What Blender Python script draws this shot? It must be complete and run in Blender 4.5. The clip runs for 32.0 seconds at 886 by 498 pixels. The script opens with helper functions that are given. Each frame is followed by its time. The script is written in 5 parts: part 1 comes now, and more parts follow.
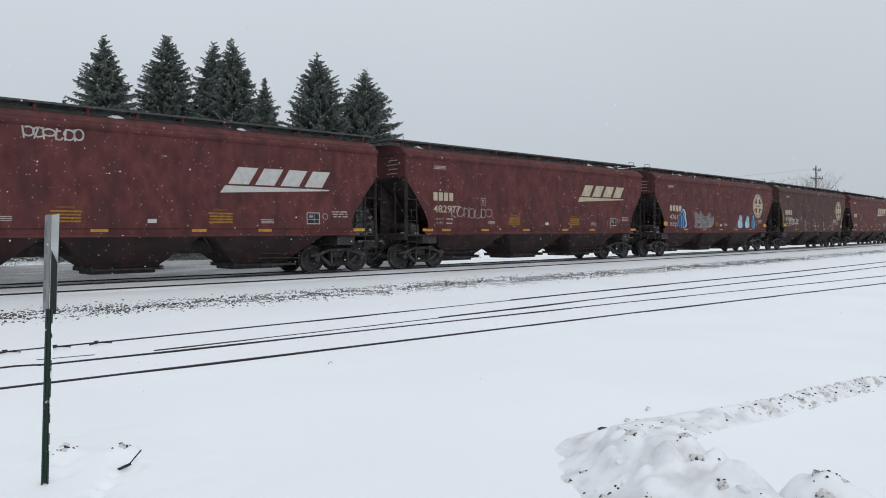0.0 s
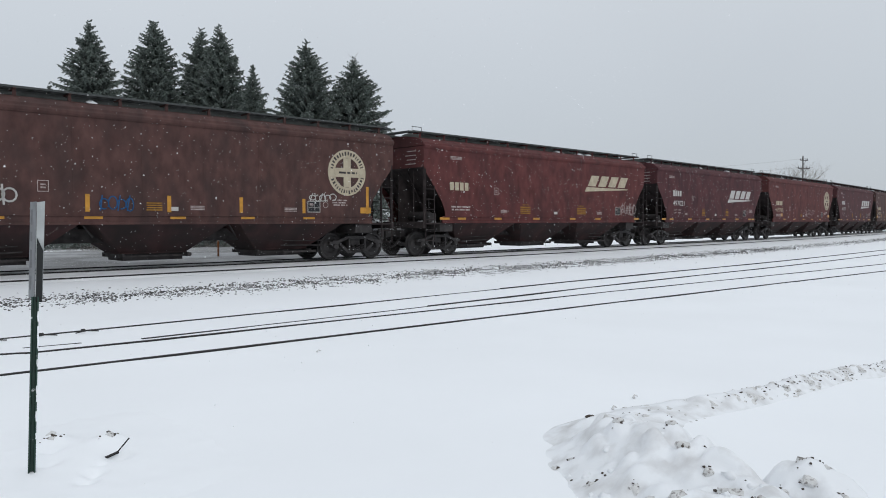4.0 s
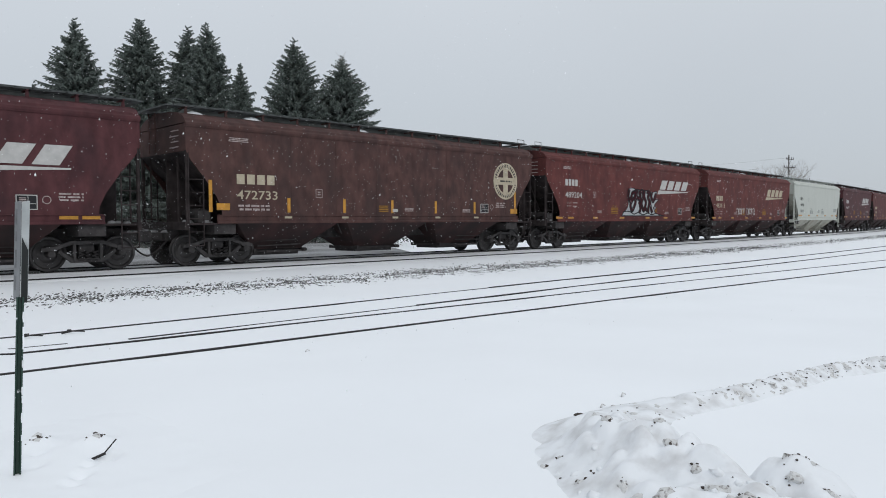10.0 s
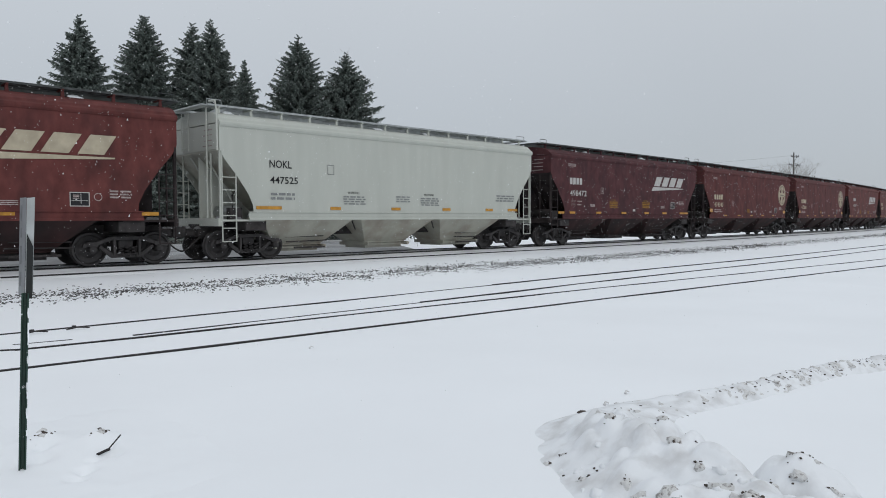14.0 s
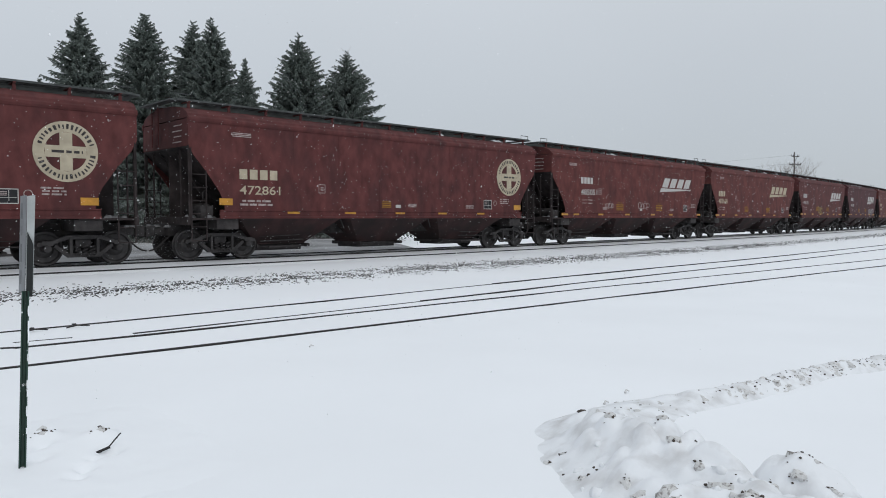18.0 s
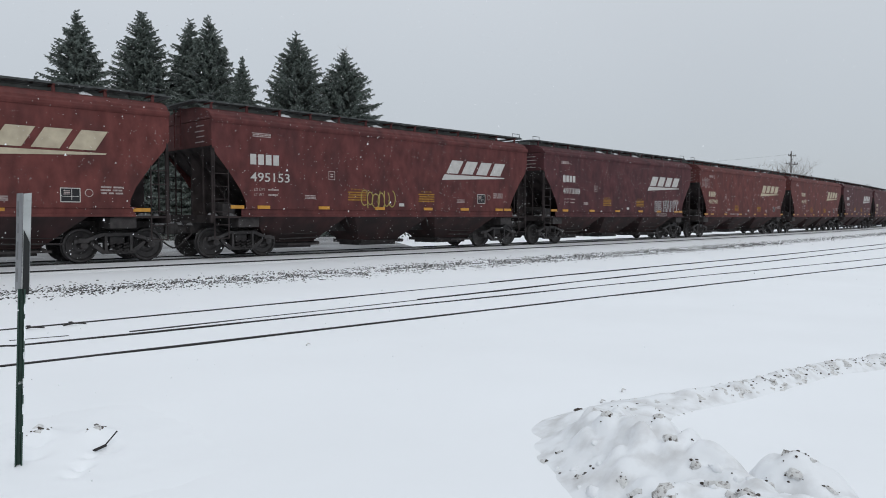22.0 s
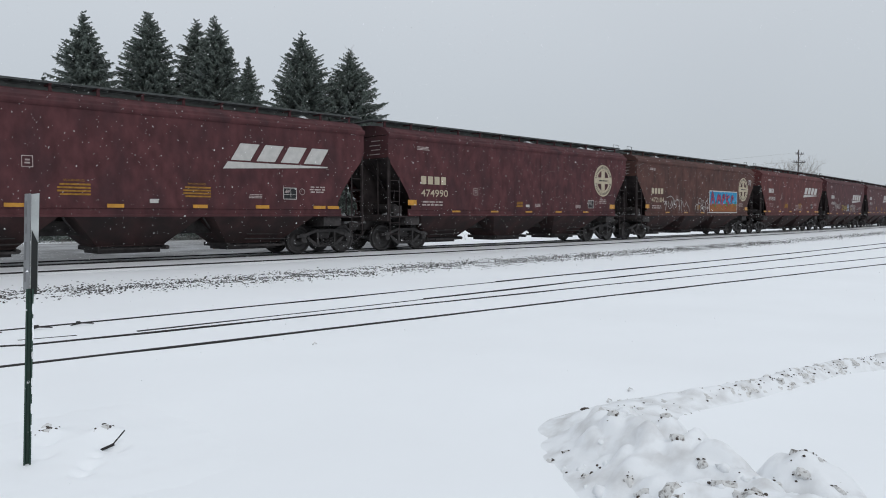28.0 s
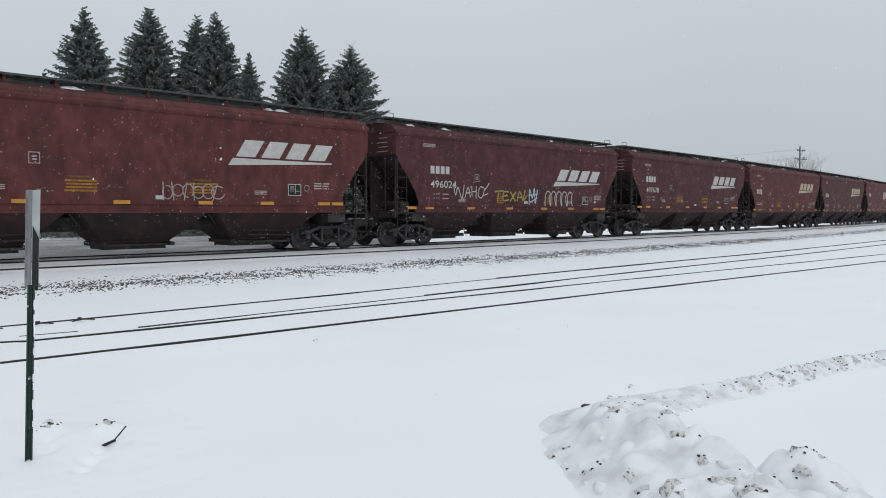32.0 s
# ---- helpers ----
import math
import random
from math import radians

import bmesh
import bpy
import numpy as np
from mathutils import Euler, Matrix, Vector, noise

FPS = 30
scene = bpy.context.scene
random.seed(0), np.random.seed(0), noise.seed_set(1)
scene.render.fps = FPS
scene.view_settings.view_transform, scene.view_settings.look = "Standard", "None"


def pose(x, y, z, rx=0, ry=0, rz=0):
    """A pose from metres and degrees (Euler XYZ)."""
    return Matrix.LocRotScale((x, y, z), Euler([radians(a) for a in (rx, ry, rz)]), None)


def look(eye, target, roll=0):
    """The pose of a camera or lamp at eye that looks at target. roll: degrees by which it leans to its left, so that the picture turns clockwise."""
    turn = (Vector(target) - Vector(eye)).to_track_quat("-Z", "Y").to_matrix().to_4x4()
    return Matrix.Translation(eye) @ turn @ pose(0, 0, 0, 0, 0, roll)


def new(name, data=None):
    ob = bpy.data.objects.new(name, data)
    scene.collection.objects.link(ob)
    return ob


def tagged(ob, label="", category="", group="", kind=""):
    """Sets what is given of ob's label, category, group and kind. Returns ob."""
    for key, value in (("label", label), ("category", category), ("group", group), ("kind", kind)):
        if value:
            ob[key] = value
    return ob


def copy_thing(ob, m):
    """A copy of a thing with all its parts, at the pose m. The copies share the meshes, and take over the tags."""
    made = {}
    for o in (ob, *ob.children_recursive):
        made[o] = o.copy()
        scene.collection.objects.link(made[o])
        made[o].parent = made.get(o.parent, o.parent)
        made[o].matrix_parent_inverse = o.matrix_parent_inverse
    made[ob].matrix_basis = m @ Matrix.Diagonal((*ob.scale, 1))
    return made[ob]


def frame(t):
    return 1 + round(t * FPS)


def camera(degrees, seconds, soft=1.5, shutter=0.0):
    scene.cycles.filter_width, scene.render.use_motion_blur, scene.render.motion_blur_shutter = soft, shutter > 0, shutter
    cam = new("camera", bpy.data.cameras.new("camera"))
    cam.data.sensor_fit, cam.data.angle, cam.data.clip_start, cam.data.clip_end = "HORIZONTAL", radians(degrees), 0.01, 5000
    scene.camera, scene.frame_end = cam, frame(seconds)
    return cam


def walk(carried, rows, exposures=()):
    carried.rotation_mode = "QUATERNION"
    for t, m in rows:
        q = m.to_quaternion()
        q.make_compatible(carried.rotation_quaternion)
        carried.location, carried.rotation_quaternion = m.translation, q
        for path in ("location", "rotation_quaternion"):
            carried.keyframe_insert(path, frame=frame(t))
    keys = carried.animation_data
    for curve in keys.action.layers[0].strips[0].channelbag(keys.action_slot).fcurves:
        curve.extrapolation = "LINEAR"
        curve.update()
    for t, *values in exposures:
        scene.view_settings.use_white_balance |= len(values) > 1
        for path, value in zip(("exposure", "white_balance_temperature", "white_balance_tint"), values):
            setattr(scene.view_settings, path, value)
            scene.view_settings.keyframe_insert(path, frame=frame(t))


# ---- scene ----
K = 0.00072          # bend of the main line to the left, away from the camera
NEAR_RAIL = 20.87
CENTRE = NEAR_RAIL + 0.7525
RAIL_TOP = 0.50      # main line rail head above the yard's snow
EYE = 1.75
SPEED, EASE = -12.487, 0.00138

cam = camera(63.3, 32.0, soft=0.97)
# seconds, heading from +y towards +x, pitch, lean: a hand-held camera that stands still
PATH = [
    (0, 41.487, -1.163, -0.403),
    (0.5, 41.465, -1.216, -0.420),
    (1, 41.468, -1.349, -0.465),
    (1.5, 41.528, -1.460, -0.477),
    (2, 41.551, -1.494, -0.488),
    (2.5, 41.632, -1.600, -0.450),
    (3, 41.936, -1.925, -0.323),
    (3.5, 42.298, -2.070, -0.154),
    (5.5, 42.407, -2.029, -0.404),
    (6, 42.403, -2.266, -0.435),
    (6.5, 42.376, -2.352, -0.472),
    (7, 42.268, -2.430, -0.550),
    (7.5, 42.270, -2.532, -0.431),
    (8, 42.513, -2.402, -0.187),
    (8.5, 42.823, -2.184, -0.289),
    (9, 42.973, -2.120, -0.420),
    (9.5, 43.042, -2.152, -0.475),
    (10, 43.260, -2.154, -0.318),
    (10.5, 43.391, -2.142, -0.321),
    (11, 43.373, -2.164, -0.381),
    (11.5, 43.324, -2.209, -0.419),
    (12, 43.313, -2.294, -0.327),
    (12.5, 43.277, -2.345, -0.265),
    (13, 43.136, -2.379, -0.299),
    (13.5, 42.973, -2.363, -0.264),
    (14, 42.960, -2.382, -0.200),
    (14.5, 42.951, -2.424, -0.155),
    (16.5, 42.781, -2.466, -0.187),
    (17, 42.920, -2.459, -0.038),
    (17.5, 42.943, -2.452, -0.064),
    (18, 42.941, -2.470, -0.073),
    (18.5, 43.028, -2.462, -0.001),
    (19, 43.186, -2.480, 0.137),
    (19.5, 43.214, -2.510, 0.123),
    (20, 43.201, -2.513, 0.211),
    (20.5, 43.214, -2.483, 0.223),
    (21, 43.260, -2.482, 0.220),
    (21.5, 43.249, -2.526, 0.175),
    (22, 43.161, -2.585, 0.041),
    (22.5, 43.125, -2.658, -0.036),
    (23, 43.121, -2.676, -0.071),
    (23.5, 43.110, -2.639, -0.021),
    (24, 43.043, -2.589, 0.018),
    (24.5, 42.992, -2.609, 0.004),
    (25, 42.992, -2.679, -0.002),
    (25.5, 43.029, -2.717, 0.030),
    (27.5, 42.591, -2.594, -0.142),
    (28, 42.681, -2.638, -0.088),
    (28.5, 42.613, -2.651, -0.082),
    (29, 42.542, -2.659, -0.133),
    (29.5, 42.589, -2.706, -0.155),
    (30, 42.699, -2.789, -0.096),
    (30.5, 42.737, -2.819, -0.105),
    (31, 42.708, -2.803, -0.168),
    (31.5, 42.669, -2.795, -0.114),
    (32, 42.611, -2.917, -0.043),
]


def aim(heading, pitch):
    a, b = radians(heading), radians(pitch)
    return (100 * math.sin(a) * math.cos(b), 100 * math.cos(a) * math.cos(b), EYE + 100 * math.sin(b))


walk(cam, [(t, look((0, 0, EYE), aim(h, p), r)) for t, h, p, r in PATH],
     exposures=((0, 0.0), (12, 0.0), (13, -0.01), (14, -0.15), (15.5, -0.15), (17, -0.06), (19, -0.04), (32, -0.05)))

# ---- sky and light: an even snow cloud, brighter overhead, with a weak diffuse sun ----
SUN_ELEVATION, SUN_TURN = 38, 200
world = bpy.data.worlds.new("overcast_sky")
scene.world = world
world.use_nodes = True
wt = world.node_tree
wt.nodes.clear()
w_out = wt.nodes.new("ShaderNodeOutputWorld")
w_bg = wt.nodes.new("ShaderNodeBackground")
w_sky = wt.nodes.new("ShaderNodeTexSky")
w_sky.sky_type, w_sky.sun_disc = "NISHITA", False
w_sky.sun_elevation, w_sky.sun_rotation = radians(SUN_ELEVATION), radians(SUN_TURN)
w_dim = wt.nodes.new("ShaderNodeMix")
w_dim.data_type = "RGBA"
w_dim.inputs["Factor"].default_value = 0.94
w_scale = wt.nodes.new("ShaderNodeVectorMath")
w_scale.operation = "SCALE"
w_scale.inputs["Scale"].default_value = 0.10
w_co = wt.nodes.new("ShaderNodeTexCoord")
w_sep = wt.nodes.new("ShaderNodeSeparateXYZ")
w_ramp = wt.nodes.new("ShaderNodeValToRGB")
w_ramp.color_ramp.elements[0].position = 0.0
w_ramp.color_ramp.elements[0].color = (0.49, 0.535, 0.585, 1)
w_ramp.color_ramp.elements[1].position = 1.0
w_ramp.color_ramp.elements[1].color = (0.91, 0.965, 1.02, 1)
mid = w_ramp.color_ramp.elements.new(0.33)
mid.color = (0.65, 0.695, 0.745, 1)
w_noise = wt.nodes.new("ShaderNodeTexNoise")
w_noise.inputs["Scale"].default_value = 1.6
w_noise.inputs["Detail"].default_value = 3
w_mul = wt.nodes.new("ShaderNodeMapRange")
w_mul.inputs["To Min"].default_value, w_mul.inputs["To Max"].default_value = 0.93, 1.07
w_cloud = wt.nodes.new("ShaderNodeVectorMath")
w_cloud.operation = "SCALE"
wt.links.new(w_co.outputs["Generated"], w_sep.inputs[0])
wt.links.new(w_co.outputs["Generated"], w_noise.inputs["Vector"])
wt.links.new(w_sep.outputs["Z"], w_ramp.inputs["Fac"])
wt.links.new(w_noise.outputs["Fac"], w_mul.inputs["Value"])
wt.links.new(w_ramp.outputs["Color"], w_cloud.inputs[0])
wt.links.new(w_mul.outputs["Result"], w_cloud.inputs["Scale"])
wt.links.new(w_sky.outputs["Color"], w_scale.inputs[0])
wt.links.new(w_scale.outputs["Vector"], w_dim.inputs["A"])
wt.links.new(w_cloud.outputs["Vector"], w_dim.inputs["B"])
wt.links.new(w_dim.outputs["Result"], w_bg.inputs["Color"])
wt.links.new(w_bg.outputs[0], w_out.inputs[0])

sun_data = bpy.data.lights.new("sun", "SUN")
sun_data.energy, sun_data.angle, sun_data.color = 0.5, radians(30), (1.0, 0.97, 0.93)
sun = new("sun", sun_data)
a, b = radians(SUN_TURN), radians(SUN_ELEVATION)
sun.matrix_world = look((60 * math.sin(a) * math.cos(b), 60 * math.cos(a) * math.cos(b), 60 * math.sin(b)), (0, 0, 0))

# ---- materials ----


def material(name, colour, rough=0.6, metal=0.0, dark=0.7, light=1.2, grain=9.0, stretch=(1, 1, 1), bump=0.15, bump_scale=40.0,
             stain=None, stain_at=0.58, stain_scale=0.8, stain_soft=0.12, random_tint=0.0, stain_stretch=(1, 1, 1), gloss=0.35):
    """Two scales of variation (grain and stains) with fine relief, in the object's own metres."""
    m = bpy.data.materials.new(name)
    m.use_nodes = True
    nt = m.node_tree
    n, link = nt.nodes, nt.links
    bsdf = n["Principled BSDF"]
    co = n.new("ShaderNodeTexCoord")
    mp = n.new("ShaderNodeMapping")
    mp.inputs["Scale"].default_value = stretch
    link.new(co.outputs["Object"], mp.inputs["Vector"])
    big = n.new("ShaderNodeTexNoise")
    big.inputs["Scale"].default_value, big.inputs["Detail"].default_value = grain, 8
    link.new(mp.outputs[0], big.inputs["Vector"])
    rng = n.new("ShaderNodeMapRange")
    rng.inputs["From Min"].default_value, rng.inputs["From Max"].default_value = 0.3, 0.7
    rng.inputs["To Min"].default_value, rng.inputs["To Max"].default_value = dark, light
    link.new(big.outputs["Fac"], rng.inputs["Value"])
    tone = n.new("ShaderNodeVectorMath")
    tone.operation = "SCALE"
    tone.inputs[0].default_value = colour
    link.new(rng.outputs[0], tone.inputs["Scale"])
    out = tone.outputs[0]
    if random_tint:
        info = n.new("ShaderNodeObjectInfo")
        r2 = n.new("ShaderNodeMapRange")
        r2.inputs["To Min"].default_value, r2.inputs["To Max"].default_value = 1 - random_tint, 1 + random_tint
        link.new(info.outputs["Random"], r2.inputs["Value"])
        t2 = n.new("ShaderNodeVectorMath")
        t2.operation = "SCALE"
        link.new(out, t2.inputs[0])
        link.new(r2.outputs[0], t2.inputs["Scale"])
        out = t2.outputs[0]
    if stain:
        sm = n.new("ShaderNodeMapping")
        sm.inputs["Scale"].default_value = stain_stretch
        link.new(co.outputs["Object"], sm.inputs["Vector"])
        sn = n.new("ShaderNodeTexNoise")
        sn.inputs["Scale"].default_value, sn.inputs["Detail"].default_value = stain_scale, 7
        link.new(sm.outputs[0], sn.inputs["Vector"])
        sr = n.new("ShaderNodeMapRange")
        sr.inputs["From Min"].default_value, sr.inputs["From Max"].default_value = stain_at - stain_soft, stain_at + stain_soft
        sr.inputs["To Max"].default_value = stain[3]
        link.new(sn.outputs["Fac"], sr.inputs["Value"])
        mix = n.new("ShaderNodeMix")
        mix.data_type = "RGBA"
        link.new(sr.outputs[0], mix.inputs["Factor"])
        link.new(out, mix.inputs["A"])
        mix.inputs["B"].default_value = (*stain[:3], 1)
        out = mix.outputs["Result"]
    link.new(out, bsdf.inputs["Base Color"])
    bsdf.inputs["Roughness"].default_value, bsdf.inputs["Metallic"].default_value = rough, metal
    bsdf.inputs["Specular IOR Level"].default_value = gloss
    if bump:
        fine = n.new("ShaderNodeTexNoise")
        fine.inputs["Scale"].default_value, fine.inputs["Detail"].default_value = bump_scale, 3
        link.new(co.outputs["Object"], fine.inputs["Vector"])
        bp = n.new("ShaderNodeBump")
        bp.inputs["Strength"].default_value, bp.inputs["Distance"].default_value = bump, 0.02
        link.new(fine.outputs["Fac"], bp.inputs["Height"])
        link.new(bp.outputs[0], bsdf.inputs["Normal"])
    return m


def paint(name, colour):
    """Weathered car paint: streaks that run down the sheets, dust in patches."""
    return material(name, colour, rough=0.7, dark=0.74, light=1.26, grain=2.6, stretch=(1.5, 1, 0.8), bump=0.12, bump_scale=16, gloss=0.14,
                    stain=(colour[0] * 0.45, colour[1] * 0.55 + 0.004, colour[2] * 0.6 + 0.004, 0.6), stain_at=0.56, stain_scale=1.0,
                    stain_soft=0.13, stain_stretch=(1.6, 1, 0.9))


RED = paint("oxide_red_paint", (0.102, 0.034, 0.033))
BRIGHT = paint("bright_oxide_red_paint", (0.116, 0.037, 0.034))
MAROON = paint("maroon_paint", (0.080, 0.031, 0.034))
BROWN = paint("faded_brown_paint", (0.080, 0.042, 0.038))
RUST = paint("rusty_brown_paint", (0.088, 0.042, 0.036))
GREY_PRINT = material("grey_stencil_print", (0.22, 0.23, 0.23), rough=0.8, gloss=0.1, dark=0.8, light=1.2, grain=12, bump=0)
WHITE = material("pale_grey_paint", (0.45, 0.467, 0.425), rough=0.5, dark=0.96, light=1.05, grain=0.9, stretch=(3, 1, 0.5), bump=0.05,
                 bump_scale=10, stain=(0.42, 0.42, 0.38, 0.35), stain_at=0.60, stain_scale=0.6, stain_stretch=(1.5, 1, 0.8))
WHITE_HOPPER = material("dusty_cream_paint", (0.39, 0.385, 0.33), rough=0.6, dark=0.85, light=1.08, grain=1.6, bump=0.05,
                        stain=(0.22, 0.18, 0.14, 0.7), stain_at=0.60, stain_scale=1.3)
# grimy paint of the car ends, darkened further to hold the recess's shade
SHADED_GRIME = material("shaded_grimy_end_paint", (0.031, 0.025, 0.025), rough=0.85, gloss=0.15, dark=0.6, light=1.6, grain=2.5, bump=0.15, bump_scale=20)
# bay paint: base darkened for the shade below the sills, stains for grime
HOPPER = material("shaded_grimy_hopper_paint", (0.050, 0.026, 0.026), rough=0.8, gloss=0.15, dark=0.7, light=1.3, grain=1.2, stretch=(2, 1, 0.8), bump=0.12,
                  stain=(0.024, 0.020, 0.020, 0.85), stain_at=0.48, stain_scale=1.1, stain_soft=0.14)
GRIME = material("grimy_underframe", (0.036, 0.032, 0.032), rough=0.8, dark=0.6, light=1.5, grain=5, bump=0.3, bump_scale=30)
STEEL = material("dark_cast_steel", (0.036, 0.033, 0.033), rough=0.62, metal=0.2, dark=0.6, light=1.6, grain=6, bump=0.3, bump_scale=35)
WHEEL = material("rolled_wheel_steel", (0.042, 0.039, 0.039), rough=0.5, metal=0.35, dark=0.7, light=1.5, grain=4, bump=0.1)
WALKWAY = material("weathered_steel_grating", (0.058, 0.064, 0.064), rough=0.7, metal=0.1, dark=0.6, light=1.5, grain=6, bump=0.3)
BARE = material("galvanized_steel", (0.42, 0.44, 0.44), rough=0.4, metal=0.7, dark=0.75, light=1.15, grain=5, bump=0.05)
CREAM = material("aged_cream_lettering", (0.44, 0.385, 0.29), rough=0.85, gloss=0.1, dark=0.82, light=1.08, grain=4, bump=0)
CHALK = material("white_lettering", (0.47, 0.46, 0.445), rough=0.85, gloss=0.1, dark=0.85, light=1.08, grain=5, bump=0)
FAINT = material("worn_white_lettering", (0.36, 0.30, 0.29), rough=0.85, gloss=0.1, dark=0.6, light=1.3, grain=14, bump=0)
BLACK = material("black_lettering", (0.03, 0.03, 0.032), rough=0.85, gloss=0.1, dark=0.9, light=1.1, grain=8, bump=0)
YELLOW = material("amber_reflector_tape", (0.50, 0.24, 0.032), rough=0.45, dark=0.72, light=1.1, grain=6, bump=0)
STENCIL_YELLOW = material("worn_yellow_stencil", (0.30, 0.155, 0.035), rough=0.85, gloss=0.1, dark=0.6, light=1.2, grain=12, bump=0)
SPRAY_BLUE = material("sky_blue_spray_paint", (0.05, 0.24, 0.42), rough=0.85, gloss=0.1, dark=0.8, light=1.15, grain=3, bump=0)
SPRAY_ICE = material("ice_blue_spray_paint", (0.42, 0.53, 0.60), rough=0.85, gloss=0.1, dark=0.85, light=1.1, grain=4, bump=0)
SPRAY_NAVY = material("dark_blue_spray_paint", (0.025, 0.085, 0.20), rough=0.85, gloss=0.1, dark=0.8, light=1.2, grain=3, bump=0)
SPRAY_PINK = material("pink_spray_paint", (0.42, 0.11, 0.17), rough=0.85, gloss=0.1, dark=0.8, light=1.15, grain=3, bump=0)
SPRAY_BROWN = material("tan_spray_paint", (0.24, 0.10, 0.045), rough=0.85, gloss=0.1, dark=0.8, light=1.2, grain=3, bump=0)
SPRAY_GREY = material("silver_spray_paint", (0.20, 0.175, 0.175), rough=0.85, gloss=0.1, dark=0.7, light=1.2, grain=3, bump=0)
SPRAY_PALE = material("pale_grey_spray_paint", (0.40, 0.42, 0.43), rough=0.85, gloss=0.1, dark=0.8, light=1.1, grain=3, bump=0)
SPRAY_WINE = material("wine_red_spray_paint", (0.10, 0.018, 0.025), rough=0.85, gloss=0.1, bump=0)
SPRAY_GREEN = material("green_spray_paint", (0.05, 0.22, 0.07), rough=0.85, gloss=0.1, bump=0)
SPRAY_RED = material("red_spray_paint", (0.30, 0.035, 0.045), rough=0.85, gloss=0.1, bump=0)
SPRAY_OLIVE = material("dull_yellow_spray_paint", (0.36, 0.30, 0.10), rough=0.85, gloss=0.1, bump=0)
SNOW = material("fresh_snow", (0.874, 0.894, 0.919), rough=0.75, dark=0.975, light=1.015, grain=0.35, bump=0.35, bump_scale=2.2)
PILE = material("ploughed_snow", (0.82, 0.84, 0.865), rough=0.75, dark=0.95, light=1.015, grain=2.2, bump=0.25, bump_scale=7,
                stain=(0.46, 0.45, 0.445, 0.62), stain_at=0.58, stain_scale=4.5, stain_soft=0.13)
BED = material("dirty_packed_snow", (0.66, 0.665, 0.68), rough=0.85, dark=0.78, light=1.2, grain=1.0, stretch=(0.3, 3, 1), bump=0.4, bump_scale=9,
               stain=(0.62, 0.63, 0.65, 0.8), stain_at=0.60, stain_scale=1.0, stain_stretch=(0.35, 2, 1))
DIRTY_SNOW = material("dirty_frozen_snow", (0.72, 0.72, 0.715), rough=0.85, dark=0.8, light=1.1, grain=18, bump=0.8,
                      stain=(0.12, 0.10, 0.085, 0.85), stain_at=0.58, stain_scale=34, stain_soft=0.07)
# snow with the train's shade and blown haze put into its grey
SHADED_BANK = material("shade_grey_bank_snow", (0.25, 0.25, 0.25), rough=0.9, dark=0.7, light=1.35, grain=0.8, stretch=(0.5, 1, 4), bump=0.4, bump_scale=6,
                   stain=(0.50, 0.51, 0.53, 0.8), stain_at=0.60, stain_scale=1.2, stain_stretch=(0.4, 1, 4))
HATCH = material("dusty_grey_hatch_steel", (0.085, 0.092, 0.090), rough=0.8, gloss=0.2, dark=0.7, light=1.4, grain=2.0, bump=0.1)
FROST = material("grey_frozen_slush", (0.20, 0.20, 0.205), rough=0.85, dark=0.55, light=1.2, grain=7, bump=0.5, bump_scale=20)
FLAKE = material("snowflake", (0.88, 0.90, 0.92), rough=0.8, bump=0)
STONE = material("ballast_stone", (0.082, 0.080, 0.078), rough=0.85, dark=0.6, light=1.5, grain=3, bump=0.2)
DIRT = material("frozen_dirt", (0.075, 0.062, 0.054), rough=0.9, dark=0.6, light=1.4, grain=15, bump=0.5)
RAIL = material("rusted_rail", (0.024, 0.022, 0.023), rough=0.6, metal=0.2, dark=0.7, light=1.3, grain=3, stretch=(0.5, 5, 5), bump=0.1)
POST_GREEN = material("dark_green_enamel", (0.018, 0.045, 0.034), rough=0.5, dark=0.8, light=1.2, grain=12, bump=0.1,
                      stain=(0.75, 0.78, 0.8, 1.0), stain_at=0.66, stain_scale=14, stain_soft=0.02)
STRIP_SHADE = material("strip_shade_black", (0.010, 0.012, 0.012), rough=0.5, dark=0.8, light=1.2, grain=12, bump=0.05)
SIGN_FACE = material("dull_sign_sheeting", (0.22, 0.23, 0.24), rough=0.45, dark=0.8, light=1.1, grain=6, bump=0.02)
SIGN_MARK = material("faded_sign_print", (0.15, 0.155, 0.165), rough=0.5, bump=0)
BARK = material("spruce_bark", (0.075, 0.055, 0.045), rough=0.9, dark=0.6, light=1.4, grain=8, stretch=(1, 1, 0.2), bump=0.6)
POLE_WOOD = material("weathered_pole_wood", (0.13, 0.12, 0.115), rough=0.85, dark=0.7, light=1.2, grain=4, stretch=(1, 1, 0.1), bump=0.3)
TWIG = material("bare_twigs", (0.26, 0.24, 0.22), rough=0.9, bump=0)
BRUSH = material("dry_brush", (0.17, 0.155, 0.145), rough=0.9, dark=0.6, light=1.4, grain=2, bump=0)
WIRE = material("overhead_wire", (0.06, 0.06, 0.065), rough=0.6, bump=0)


